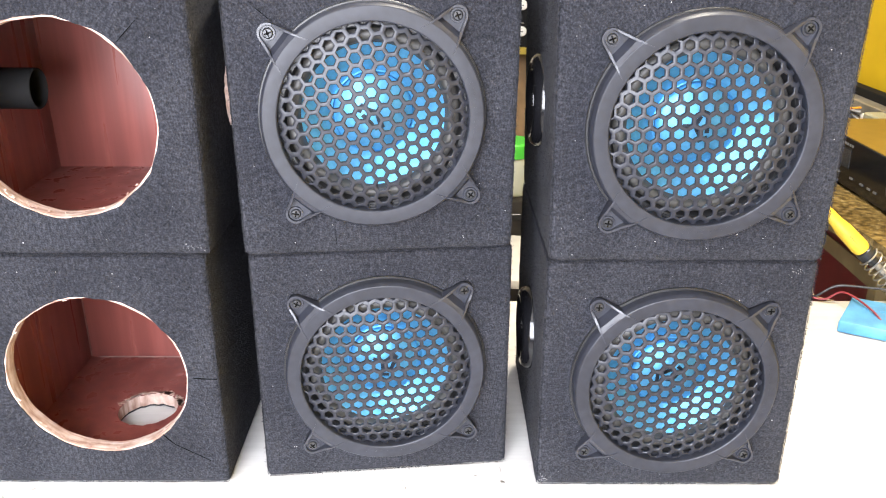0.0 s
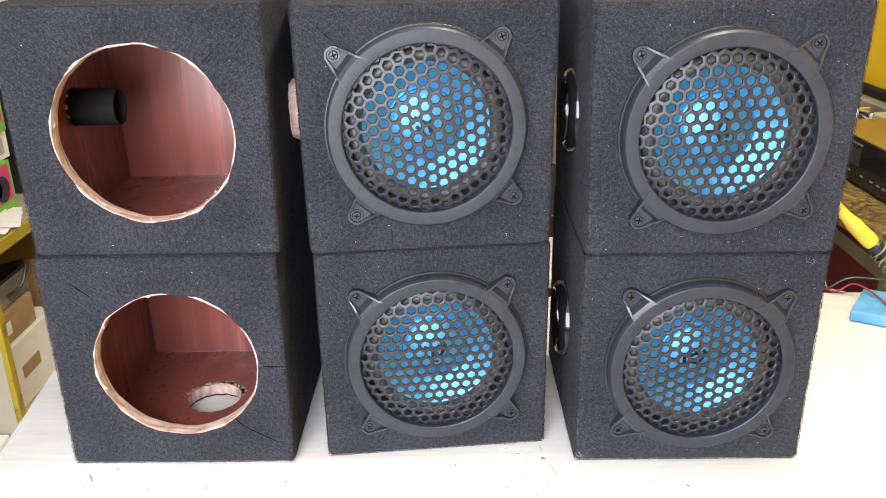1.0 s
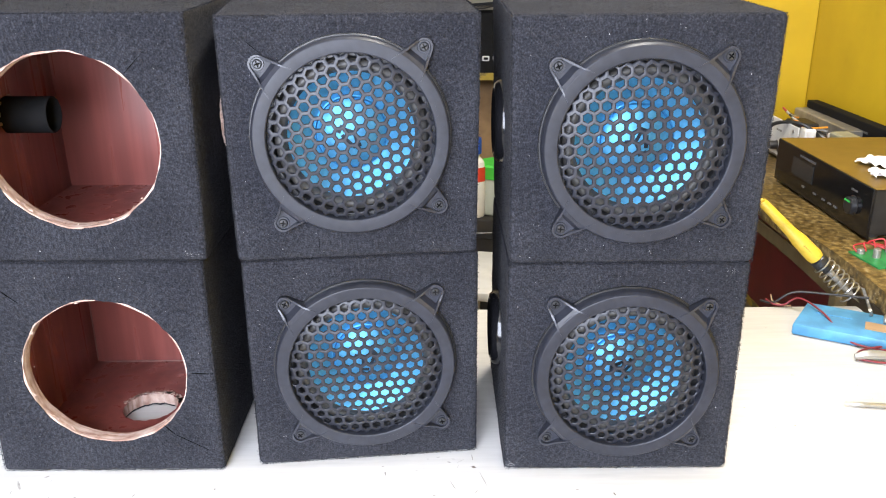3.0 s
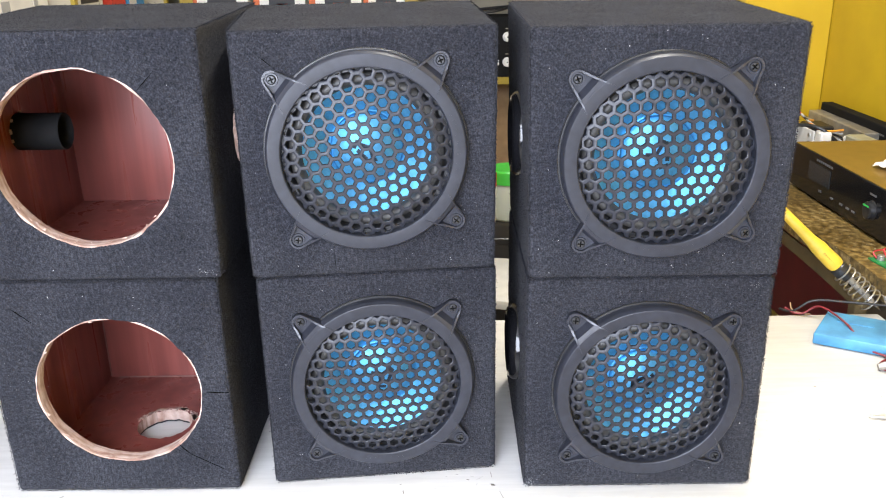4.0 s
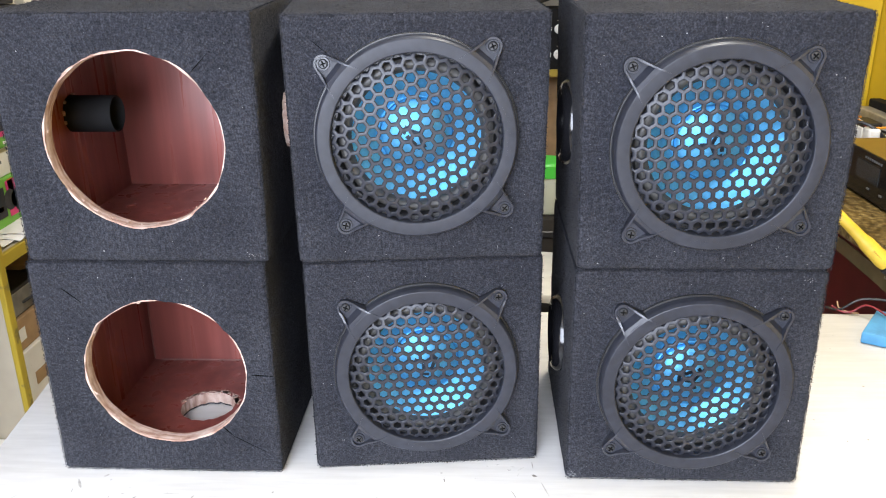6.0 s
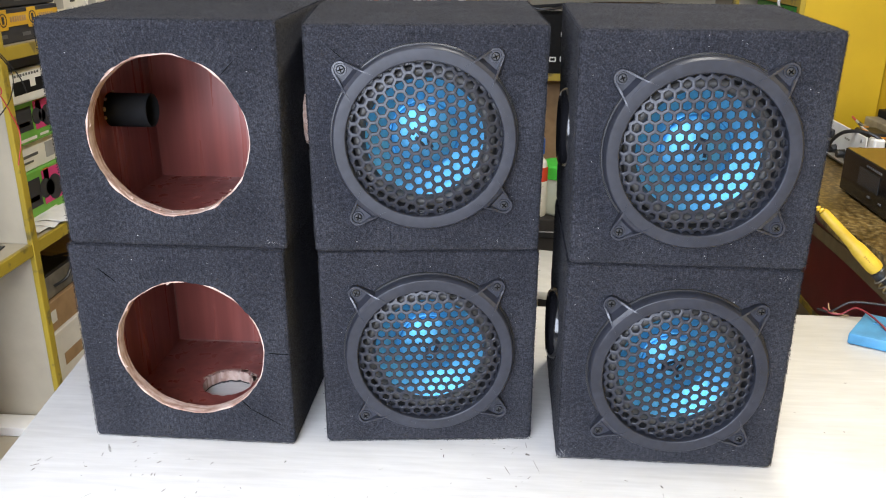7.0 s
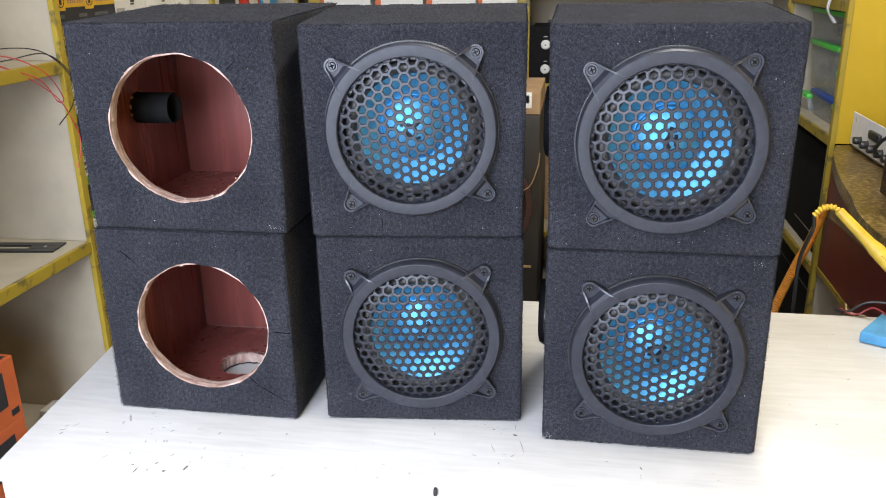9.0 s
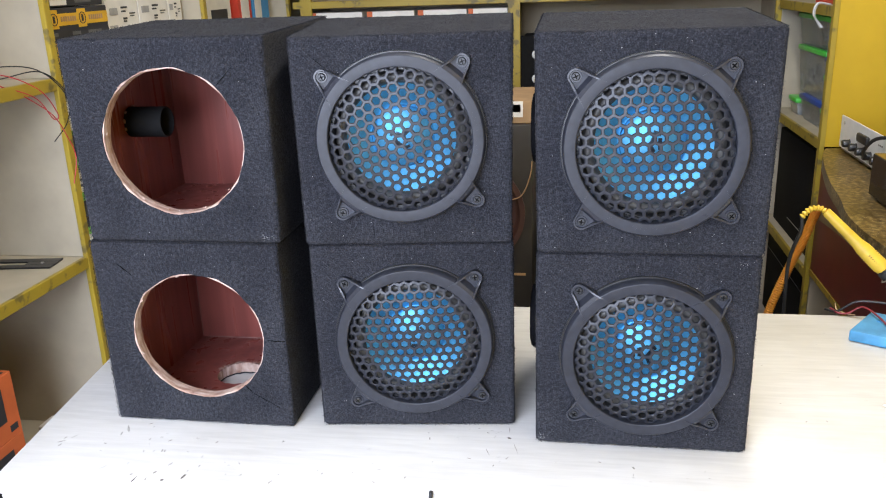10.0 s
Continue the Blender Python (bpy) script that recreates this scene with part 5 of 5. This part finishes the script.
part("jar_body", lathe([(0, 0), (0.055, 0), (0.06, 0.006), (0.06, 0.115), (0.056, 0.122)], 40), clear_plastic_material("cloudy_jar", (0.62, 0.66, 0.58), 0.35), jar)
part("jar_lid", lathe([(0, 0.165), (0.06, 0.163), (0.064, 0.157), (0.064, 0.120), (0.061, 0.118)], 40), GREEN_LID, jar, "bright green screw lid")
bottle = thing("spray_bottle", "white plastic bottle with blue cap and red label", "bottle", Matrix.Translation((0.165, 2.35, 0.5605)))
part("bottle_body", lathe([(0, 0), (0.03, 0), (0.032, 0.005), (0.032, 0.15), (0.028, 0.175), (0.014, 0.19), (0.014, 0.20)], 32), WHITE_METAL, bottle)
part("bottle_cap", lathe([(0, 0.25), (0.019, 0.248), (0.02, 0.24), (0.02, 0.20), (0.014, 0.199)], 24), BLUE_LID, bottle, "blue cap")
part("bottle_label", lathe([(0.0324, 0.115), (0.0324, 0.16)], 32), RED_PRINT, bottle, "red label band")
stool = thing("stool", "low white painted wooden stool behind the table", "stool", pose(0.285, 2.0, 0, 0, 0, -12))
part("seat", box(-0.19, 0.19, -0.16, 0.16, 0.475, 0.5, 0.004, seg=2), WHITE_METAL, stool)
lg = mesh_from("leg", box(-0.017, 0.017, -0.017, 0.017, 0, 0.4745, 0.002), WHITE_METAL)
for x in (-0.16, 0.16):
    for y in (-0.13, 0.13):
        part("leg", lg, None, stool, m=Matrix.Translation((x, y, 0)))

# ---------------------------------------------------------------- corner shelves with plastic bins


def bin_box(x, y, z, w, d, h, lid, label, stuff):
    b = thing("storage_bin", label, "storage bin", Matrix.Translation((x, y, z)), "plastic storage bins")
    t = 0.003
    bm = bmesh.new()
    outer = [(-w / 2, -d / 2), (w / 2, -d / 2), (w / 2, d / 2), (-w / 2, d / 2)]
    lo = [bm.verts.new((px * 0.9, py * 0.9, 0)) for px, py in outer]
    hi = [bm.verts.new((px, py, h)) for px, py in outer]
    bm.faces.new(lo[::-1])
    for i in range(4):
        bm.faces.new((lo[i], lo[(i + 1) % 4], hi[(i + 1) % 4], hi[i]))
    bmesh.ops.solidify(bm, geom=bm.faces[:], thickness=t)
    part("bin_tub", bm, CLEAR_BIN, b, "clear plastic tub", smooth=0)
    part("bin_lid", box(-w / 2 - 0.006, w / 2 + 0.006, -d / 2 - 0.006, d / 2 + 0.006, h + 0.0005, h + 0.018, 0.004, seg=2), lid, b, "snap-on lid")
    bm = bmesh.new()
    rnd = random.Random(int(1000 * (x + y + z)))
    for _ in range(stuff):
        s = rnd.uniform(0.012, 0.03)
        m = Matrix.Translation((rnd.uniform(-0.34, 0.34) * w, rnd.uniform(-0.34, 0.34) * d, 0.006 + s * 0.5 + rnd.uniform(0, h * 0.45))) @ Euler((rnd.uniform(0, 3), rnd.uniform(0, 3), 0)).to_matrix().to_4x4()
        bmesh.ops.create_cube(bm, size=1, matrix=m @ Matrix.Diagonal((s * 1.6, s, s * 0.7, 1)))
    part("bin_contents", bm, DARK_BOARD, b, "dark electronic parts inside", smooth=0)
    return b


bin_box(1.09, 2.79, 0.8205, 0.21, 0.28, 0.072, BLUE_LID, "clear plastic bin with dark blue lid full of parts", 26)
bin_box(1.08, 3.03, 0.8205, 0.19, 0.10, 0.045, GREEN_LID, "small clear bin with green lid", 8)
bin_box(1.09, 2.84, 0.9115, 0.21, 0.34, 0.148, GREEN_LID, "clear plastic bin with green lid, half full", 30)
bin_box(1.09, 2.85, 1.0785, 0.21, 0.40, 0.092, GREEN_LID, "large clear bin with green lid, nearly empty", 3)
bin_box(1.05, 2.58, 0.8205, 0.14, 0.12, 0.06, GREEN_LID, "small clear bin with green lid beside the end panel", 8)
bin_box(1.05, 2.58, 0.8995, 0.14, 0.12, 0.09, GREEN_LID, "small clear bin on another small bin", 8)
bin_box(1.05, 2.58, 1.0085, 0.14, 0.12, 0.04, BLUE_LID, "small clear bin with blue lid", 8)
# made-up black block; its colour stands in for the dark under the corner shelves
low = thing("equipment_case", "black filler block added to darken the gap below corner shelves", "case", Matrix.Translation((0.965, 2.51, 0)))
part("case_body", box(0, 0.24, 0, 0.62, 0.0005, 0.345, 0.004, seg=2), TUBE_BLACK, low)
part("case_seam", box(-0.0015, 0.001, 0.01, 0.61, 0.26, 0.263, 0), PRINT_GREY, low)
strand = thing("hanging_wires", "short grey and brown wires hanging from the shelf", "wires")
for k, mat in enumerate((WIRE_GREY, PAPER, WIRE_GREY)):
    part("wire", cable([(0.96, 2.60 + 0.008 * k, 1.231), (0.925, 2.60 + 0.008 * k, 1.235), (0.915, 2.60 + 0.006 * k, 1.20), (0.935 + 0.006 * k, 2.60 + 0.006 * k, 1.16)], 0.0028, 6), mat, strand)
carton(0.98, 1.20, 2.52, 2.85, 1.2285, 1.30, RED_PRINT, "flat red carton on upper corner shelf")
drawer = thing("equipment_case", "black equipment case standing on lower corner shelf", "case", Matrix.Translation((0.975, 2.51, 0.3815)))
part("case_body", box(0, 0.23, 0, 0.62, 0, 0.37, 0.004, seg=2), TUBE_BLACK, drawer)
part("case_seam", box(-0.0015, 0.001, 0.10, 0.40, 0.06, 0.063, 0), GREY_METAL, drawer)

# ---------------------------------------------------------------- things on the counter


def black_amplifier():
    y0, y1, x0 = 1.400, 1.866, 0.892
    a = thing("amplifier", "black stereo amplifier with brown top cover on counter", "amplifier", Matrix.Translation((x0, y0, CT)))
    L, h = y1 - y0, 0.108
    part("amplifier_case", box(0.006, 0.30, 0.004, L - 0.004, 0.012, h - 0.0025, 0.002), BLACK_METAL, a)
    part("top_cover", box(0.004, 0.302, 0.0, L, h - 0.002, h, 0.0008), BROWN_TOP, a, "brown enamelled top cover")
    part("front_plate", box(0, 0.0055, 0, L, 0.006, h - 0.0005, 0.0015), GLOSS_BLACK, a, "gloss black front plate")
    part("display_window", box(-0.0012, 0.001, 0.26, 0.37, 0.045, 0.085, 0), plain("grey_display", (0.03, 0.032, 0.034), 0.15), a, "dark grey display window", smooth=0)
    d = part("volume_dial", knob_bm(0.018, 0.012), BLACK_METAL, a, "round volume dial", Matrix.Translation((0, 0.07, 0.055)) @ FACE_X)
    part("dial_light", box(-0.0135, -0.0125, 0.060, 0.082, 0.0635, 0.0665, 0), GREEN_LED, a, "green lit dial mark", smooth=0)
    for k, y in enumerate((0.14, 0.165, 0.195, 0.24, 0.30)):
        part("button", box(-0.002, 0.001, y - 0.006, y + 0.006, 0.028, 0.032, 0), PRINT_GREY, a, smooth=0)
    for k in range(8):
        part("letter_bar", box(-0.0008, 0.001, 0.255 + k * 0.0105, 0.262 + k * 0.0105, 0.092, 0.097, 0), PRINT_GREY, a, smooth=0)
    part("letter_bar", box(-0.0008, 0.001, 0.06, 0.085, 0.084, 0.088, 0), PRINT_GREY, a, smooth=0)
    foot = mesh_from("foot", lathe([(0, 0), (0.014, 0), (0.016, 0.004), (0.016, 0.0125), (0, 0.0125)], 16), RUBBER)
    for x in (0.03, 0.27):
        for y in (0.04, L - 0.04):
            part("foot", foot, None, a, m=Matrix.Translation((x, y, 0)))
    return a


black_amplifier()


def crumpled(name, label, m, sx, sy, seed):
    bm = bmesh.new()
    bmesh.ops.create_grid(bm, x_segments=14, y_segments=14, size=0.5)
    for v in bm.verts:
        p = v.co.copy()
        k = noise.noise(Vector((p.x * 3, p.y * 3, seed)))
        v.co = Vector((p.x * sx * (1 - 0.3 * abs(k)), p.y * sy * (1 + 0.4 * k), 0.004 + 0.018 * abs(noise.noise(Vector((p.x * 4, p.y * 4, seed + 4))))))
    bmesh.ops.solidify(bm, geom=bm.faces[:], thickness=0.0008)
    return solo(name, bm, PAPER, label, "paper", m, smooth=20)


crumpled("crumpled_paper", "crumpled white paper lying on the amplifier", pose(1.04, 1.60, CT + 0.108, 0, 0, 30), 0.16, 0.09, 2)
crumpled("crumpled_paper", "small crumpled white paper scrap on the amplifier", pose(0.98, 1.49, CT + 0.108, 0, 0, -20), 0.10, 0.06, 5)


def white_front_unit():
    y0, y1, x0 = 1.975, 2.44, 0.985
    a = thing("amplifier_chassis", "open amplifier chassis with white front panel and black knobs", "amplifier", Matrix.Translation((x0, y0, CT)))
    L, h = y1 - y0, 0.105
    part("front_plate", box(0, 0.004, 0, L, 0.012, h + 0.004, 0.0006), WHITE_METAL, a, "white front plate")
    part("chassis_tray", box(0.0045, 0.22, 0.01, L - 0.01, 0.004, 0.016, 0.001), GREY_METAL, a)
    kn = mesh_from("knob", knob_bm(0.0115, 0.02), BLACK_METAL)
    for k in range(6):
        part("knob", kn, None, a, "small black knob", Matrix.Translation((0, 0.06 + 0.062 * k, 0.038)) @ FACE_X)
    part("meter_window", box(-0.012, 0.001, 0.20, 0.285, 0.062, 0.088, 0.006, seg=3), BLACK_METAL, a, "black oval handle")
    part("volume_knob", knob_bm(0.024, 0.022), BLACK_METAL, a, "large black knob", Matrix.Translation((0, 0.02, 0.052)) @ FACE_X)
    for y, z in ((0.43, 0.09), (0.44, 0.03), (0.025, 0.095)):
        part("panel_screw", lathe([(0, 0.003), (0.005, 0.002), (0.005, 0)], 12), STEEL, a, m=Matrix.Translation((0, y, z)) @ FACE_X)
    for k in range(3):
        part("letter_bar", box(-0.0008, 0.001, 0.10 + 0.012 * k, 0.108 + 0.012 * k, 0.078, 0.083, 0), GREY_METAL, a, smooth=0)
    tr = part("transformer", box(0.075, 0.135, 0.17, 0.26, 0.0165, 0.085, 0.004), DARK_BOARD, a, "dark boxed transformer")
    part("connector", box(0.03, 0.06, 0.02, 0.06, 0.0165, 0.10, 0.004), PAPER, a, "white connector block")
    part("heat_sink", box(0.16, 0.20, 0.05, 0.40, 0.0165, 0.09, 0.002), GREY_METAL, a, "grey heat sink")
    for k in range(7):
        part("component", lathe([(0, 0.03), (0.008, 0.03), (0.009, 0.028), (0.009, 0)], 14), (BLACK_METAL, WIRE_RED, BROWN_CARD)[k % 3], a, m=Matrix.Translation((0.04 + 0.012 * (k % 2), 0.10 + 0.045 * k, 0.0165)))
    part("coil", lathe([(0.02, 0.0), (0.034, 0.004), (0.034, 0.05), (0.02, 0.054)], 24), BROWN_CARD, a, "wound coil", Matrix.Translation((0.12, 0.06, 0.017)))
    for k in range(5):
        o = 0.018 * k
        part("wire", cable([(0.08, 0.26 - o, 0.10), (0.04, 0.20 - o, 0.125 - 0.004 * k), (0.05, 0.12 - o, 0.10), (0.1, 0.05, 0.06 + 0.01 * k)], 0.003, 6), (WIRE_RED, WIRE_GREY, WIRE_BLACK, WIRE_GREY, ORANGE_HOSE)[k], a)
    part("cable", cable([(-0.004, 0.19, 0.03), (-0.03, 0.15, 0.06), (-0.02, 0.09, 0.105), (0.03, 0.04, 0.11), (0.08, 0.02, 0.07)], 0.005), WIRE_BLACK, a, "thick black cable over the front")
    return a


white_front_unit()
rack = thing("rack_panel", "long black rack panel standing against the yellow wall", "rack panel", Matrix.Translation((1.16, 1.45, CT)))
part("panel_plate", box(0.022, 0.056, 0, 0.93, 0.0, 0.112, 0.002), TUBE_BLACK, rack)
for y in (0.85, 0.6, 0.3):
    part("panel_mark", box(0.021, 0.023, y - 0.05, y, 0.085, 0.090, 0), PRINT_GREY, rack, smooth=0)
radio = thing("grey_case", "small grey framed case leaning behind the amplifier", "case", Matrix.Translation((1.08, 1.83, CT)))
part("case_frame", box(0, 0.05, 0, 0.17, 0, 0.095, 0.004), plain("olive_grey", (0.30, 0.29, 0.20), 0.5), radio)
part("case_window", box(-0.001, 0.001, 0.02, 0.15, 0.02, 0.075, 0), BLACK_METAL, radio, smooth=0)
part("case_knob", box(0.01, 0.04, 0.175, 0.205, 0.0, 0.085, 0.006, seg=2), PAPER, radio)
board = thing("circuit_board", "green circuit board with red wires on counter", "circuit board", pose(0.865, 1.305, CT + 0.0005, 0, 0, 8))
part("board_plate", box(-0.03, 0.06, -0.05, 0.04, 0.0, 0.003, 0), PCB, board, smooth=0)
for x, y, h in ((0.0, 0.0, 0.02), (0.03, -0.03, 0.014), (0.04, 0.02, 0.025), (-0.015, 0.025, 0.012)):
    part("component", lathe([(0, h), (0.006, h), (0.007, h - 0.001), (0.007, 0.003)], 14), GREY_METAL, board, m=Matrix.Translation((x, y, 0)))
for k in range(4):
    part("wire", cable([(-0.02 + 0.02 * k, 0.03, 0.004), (-0.02 + 0.02 * k, 0.04, 0.014 + 0.003 * k), (0.02, 0.05, 0.012), (0.06, 0.05 - 0.015 * k, 0.005)], 0.0016, 6), WIRE_RED, board, "thin red wire")

# ---------------------------------------------------------------- soldering corner of the table
P0 = Matrix.Translation((0.625, 1.093, TABLE)) @ Matrix.Rotation(math.atan2(-0.062, 0.111), 4, "Z")
tray = thing("soldering_tray", "sky blue plastic soldering stand base with grime", "soldering stand", P0)
bm = prism([(0, 0), (0.185, 0), (0.180, 0.105), (0.012, 0.105)], 0.0005, 0.020, 0.003)
part("tray_base", bm, TRAY_BLUE, tray)
part("tray_recess", prism([(0.03, 0.062), (0.085, 0.062), (0.085, 0.078), (0.03, 0.078)], 0.0195, 0.0212), TRAY_BLUE, tray)
part("sponge_well", prism([(0.105, 0.03), (0.14, 0.03), (0.14, 0.06), (0.105, 0.06)], 0.0195, 0.0215), BROWN_CARD, tray, "burnt brown patch")
part("clamp_foot", box(0.13, 0.175, 0.065, 0.085, 0.0205, 0.03, 0.002), STEEL, tray)

A, B = Vector((0.613, 1.249, 0.931)), Vector((0.712, 1.222, 0.834))
AX = (B - A).normalized()
aim = Matrix.Translation(A) @ AX.to_track_quat("Z", "X").to_matrix().to_4x4()
Lh = (B - A).length
iron = thing("soldering_iron", "yellow handled soldering iron resting in its coil holder", "soldering iron")
part("handle", lathe([(0, 0), (0.0075, 0.0), (0.0085, 0.004), (0.0095, 0.05), (0.0105, Lh * 0.55), (0.0135, Lh * 0.66), (0.0145, Lh * 0.95), (0.0125, Lh), (0, Lh)], 16), IRON_YELLOW, iron, "yellow plastic handle", aim, 40)
for k in range(7):
    part("grip_rib", lathe([(0.0147 - 0.0001 * k, 0), (0.0147 - 0.0001 * k, 0.0018)], 5), plain("dull_brown_print", (0.30, 0.16, 0.03), 0.6) if k == 0 else bpy.data.materials["dull_brown_print"], iron, m=aim @ Matrix.Translation((0, 0, Lh * 0.74 + k * 0.0042)) @ Matrix.Rotation(-2.3, 4, "Z"))
part("collar", lathe([(0.0125, Lh + 0.0005), (0.0145, Lh + 0.003), (0.0145, Lh + 0.016), (0.009, Lh + 0.020), (0.009, Lh + 0.03)], 20), BLACK_METAL, iron, "dark collar", aim)
part("barrel", lathe([(0.006, Lh + 0.018), (0.006, Lh + 0.085), (0.003, Lh + 0.095), (0.0, Lh + 0.115)], 16), GREY_METAL, iron, "grey metal barrel", aim)
sleeve = [A + Vector(v) for v in ((0.004, 0, -0.003), (-0.010, 0.003, 0.005), (-0.026, 0.006, 0.001), (-0.037, 0.008, -0.013))]
part("strain_relief", cable(sleeve, lambda u: 0.0048 + 0.0013 * math.sin(u * 8.5 * 2 * math.pi), 12, 16), IRON_YELLOW, iron, "ribbed yellow strain relief")
part("mains_cable", cable([sleeve[-1], A + Vector((-0.035, 0.012, -0.04)), (0.570, 1.29, 0.82), (0.573, 1.30, 0.70), (0.58, 1.32, 0.40)], 0.0035), WIRE_BLACK, iron, "black mains cable")
spring = thing("coil_holder", "grey wire coil that holds the soldering iron", "coil holder")
pts = []
for k in range(7 * 10 + 1):
    u = k / 70
    rad = 0.017 + 0.004 * u
    th = 2 * math.pi * k / 10
    pts.append(aim @ Vector((rad * math.cos(th), rad * math.sin(th), Lh + 0.012 + 0.082 * u)))
part("coil", cable(pts, 0.0014, 6, 2), STEEL, spring)
part("coil_arm", cable([pts[-1], (0.80, 1.19, 0.76), (0.775, 1.13, 0.765), (0.762, 1.115, 0.782)], 0.0028, 8), GREY_METAL, spring)

leads = thing("test_leads", "twisted red and black test leads trailing on the table", "wires")
part("lead", cable([(0.632, 1.222, 0.757), (0.640, 1.205, 0.755), (0.655, 1.198, 0.757), (0.675, 1.185, 0.7745), (0.688, 1.12, 0.7745), (0.700, 1.055, 0.757), (0.745, 1.025, 0.754), (0.785, 1.02, 0.756)], 0.0017, 8), LEAD_RED, leads, "red lead")
part("lead", cable([(0.785, 1.035, 0.756), (0.745, 1.03, 0.758), (0.705, 1.02, 0.757), (0.690, 1.0, 0.754), (0.72, 0.985, 0.7535), (0.75, 0.985, 0.7535)], 0.0017, 8), LEAD_RED, leads, "red lead")
part("lead", cable([(0.625, 1.228, 0.752), (0.640, 1.208, 0.757), (0.67, 1.20, 0.779), (0.72, 1.185, 0.782), (0.785, 1.165, 0.782)], 0.0021, 8), WIRE_BLACK, leads, "black lead")
part("lead", cable([(0.638, 1.218, 0.768), (0.640, 1.21, 0.758), (0.655, 1.20, 0.755), (0.668, 1.198, 0.754)], 0.0012, 6), BROWN_CARD, leads, "brown stray strand")
clip = thing("crocodile_clip", "dull metal crocodile clip on a red lead", "clip", pose(0.685, 1.0, TABLE + 0.0005, 0, 0, -8))
part("jaw", cable([(0.0, 0, 0.006), (0.02, 0, 0.010), (0.05, 0, 0.010), (0.075, 0, 0.007)], lambda u: 0.0045 + 0.0035 * math.sin(math.pi * min(1, u * 1.2)), 10), GREY_METAL, clip)
part("grip", box(0.06, 0.085, -0.007, 0.007, 0.002, 0.012, 0.002), WHITE_METAL, clip)
tweezers = solo("metal_probe", cable([(0.606, 0.866, 0.7535), (0.63, 0.862, 0.7545), (0.68, 0.855, 0.7545), (0.73, 0.848, 0.7535)], lambda u: 0.0012 + 0.0022 * min(1, 3 * u), 8), STEEL, "thin bright metal probe lying on the table", "tool")

hose = thing("corrugated_hose", "ribbed orange hose hanging by the counter front", "hose")
part("hose_tube", cable([(0.928, 2.38, 0.626), (0.914, 2.38, 0.587), (0.892, 2.38, 0.511), (0.858, 2.38, 0.424), (0.813, 2.38, 0.282), (0.786, 2.38, 0.14), (0.78, 2.37, 0.016)], lambda u: 0.0130 + 0.0018 * math.sin(u * 118 * 2 * math.pi), 12, 150), ORANGE_HOSE, hose)
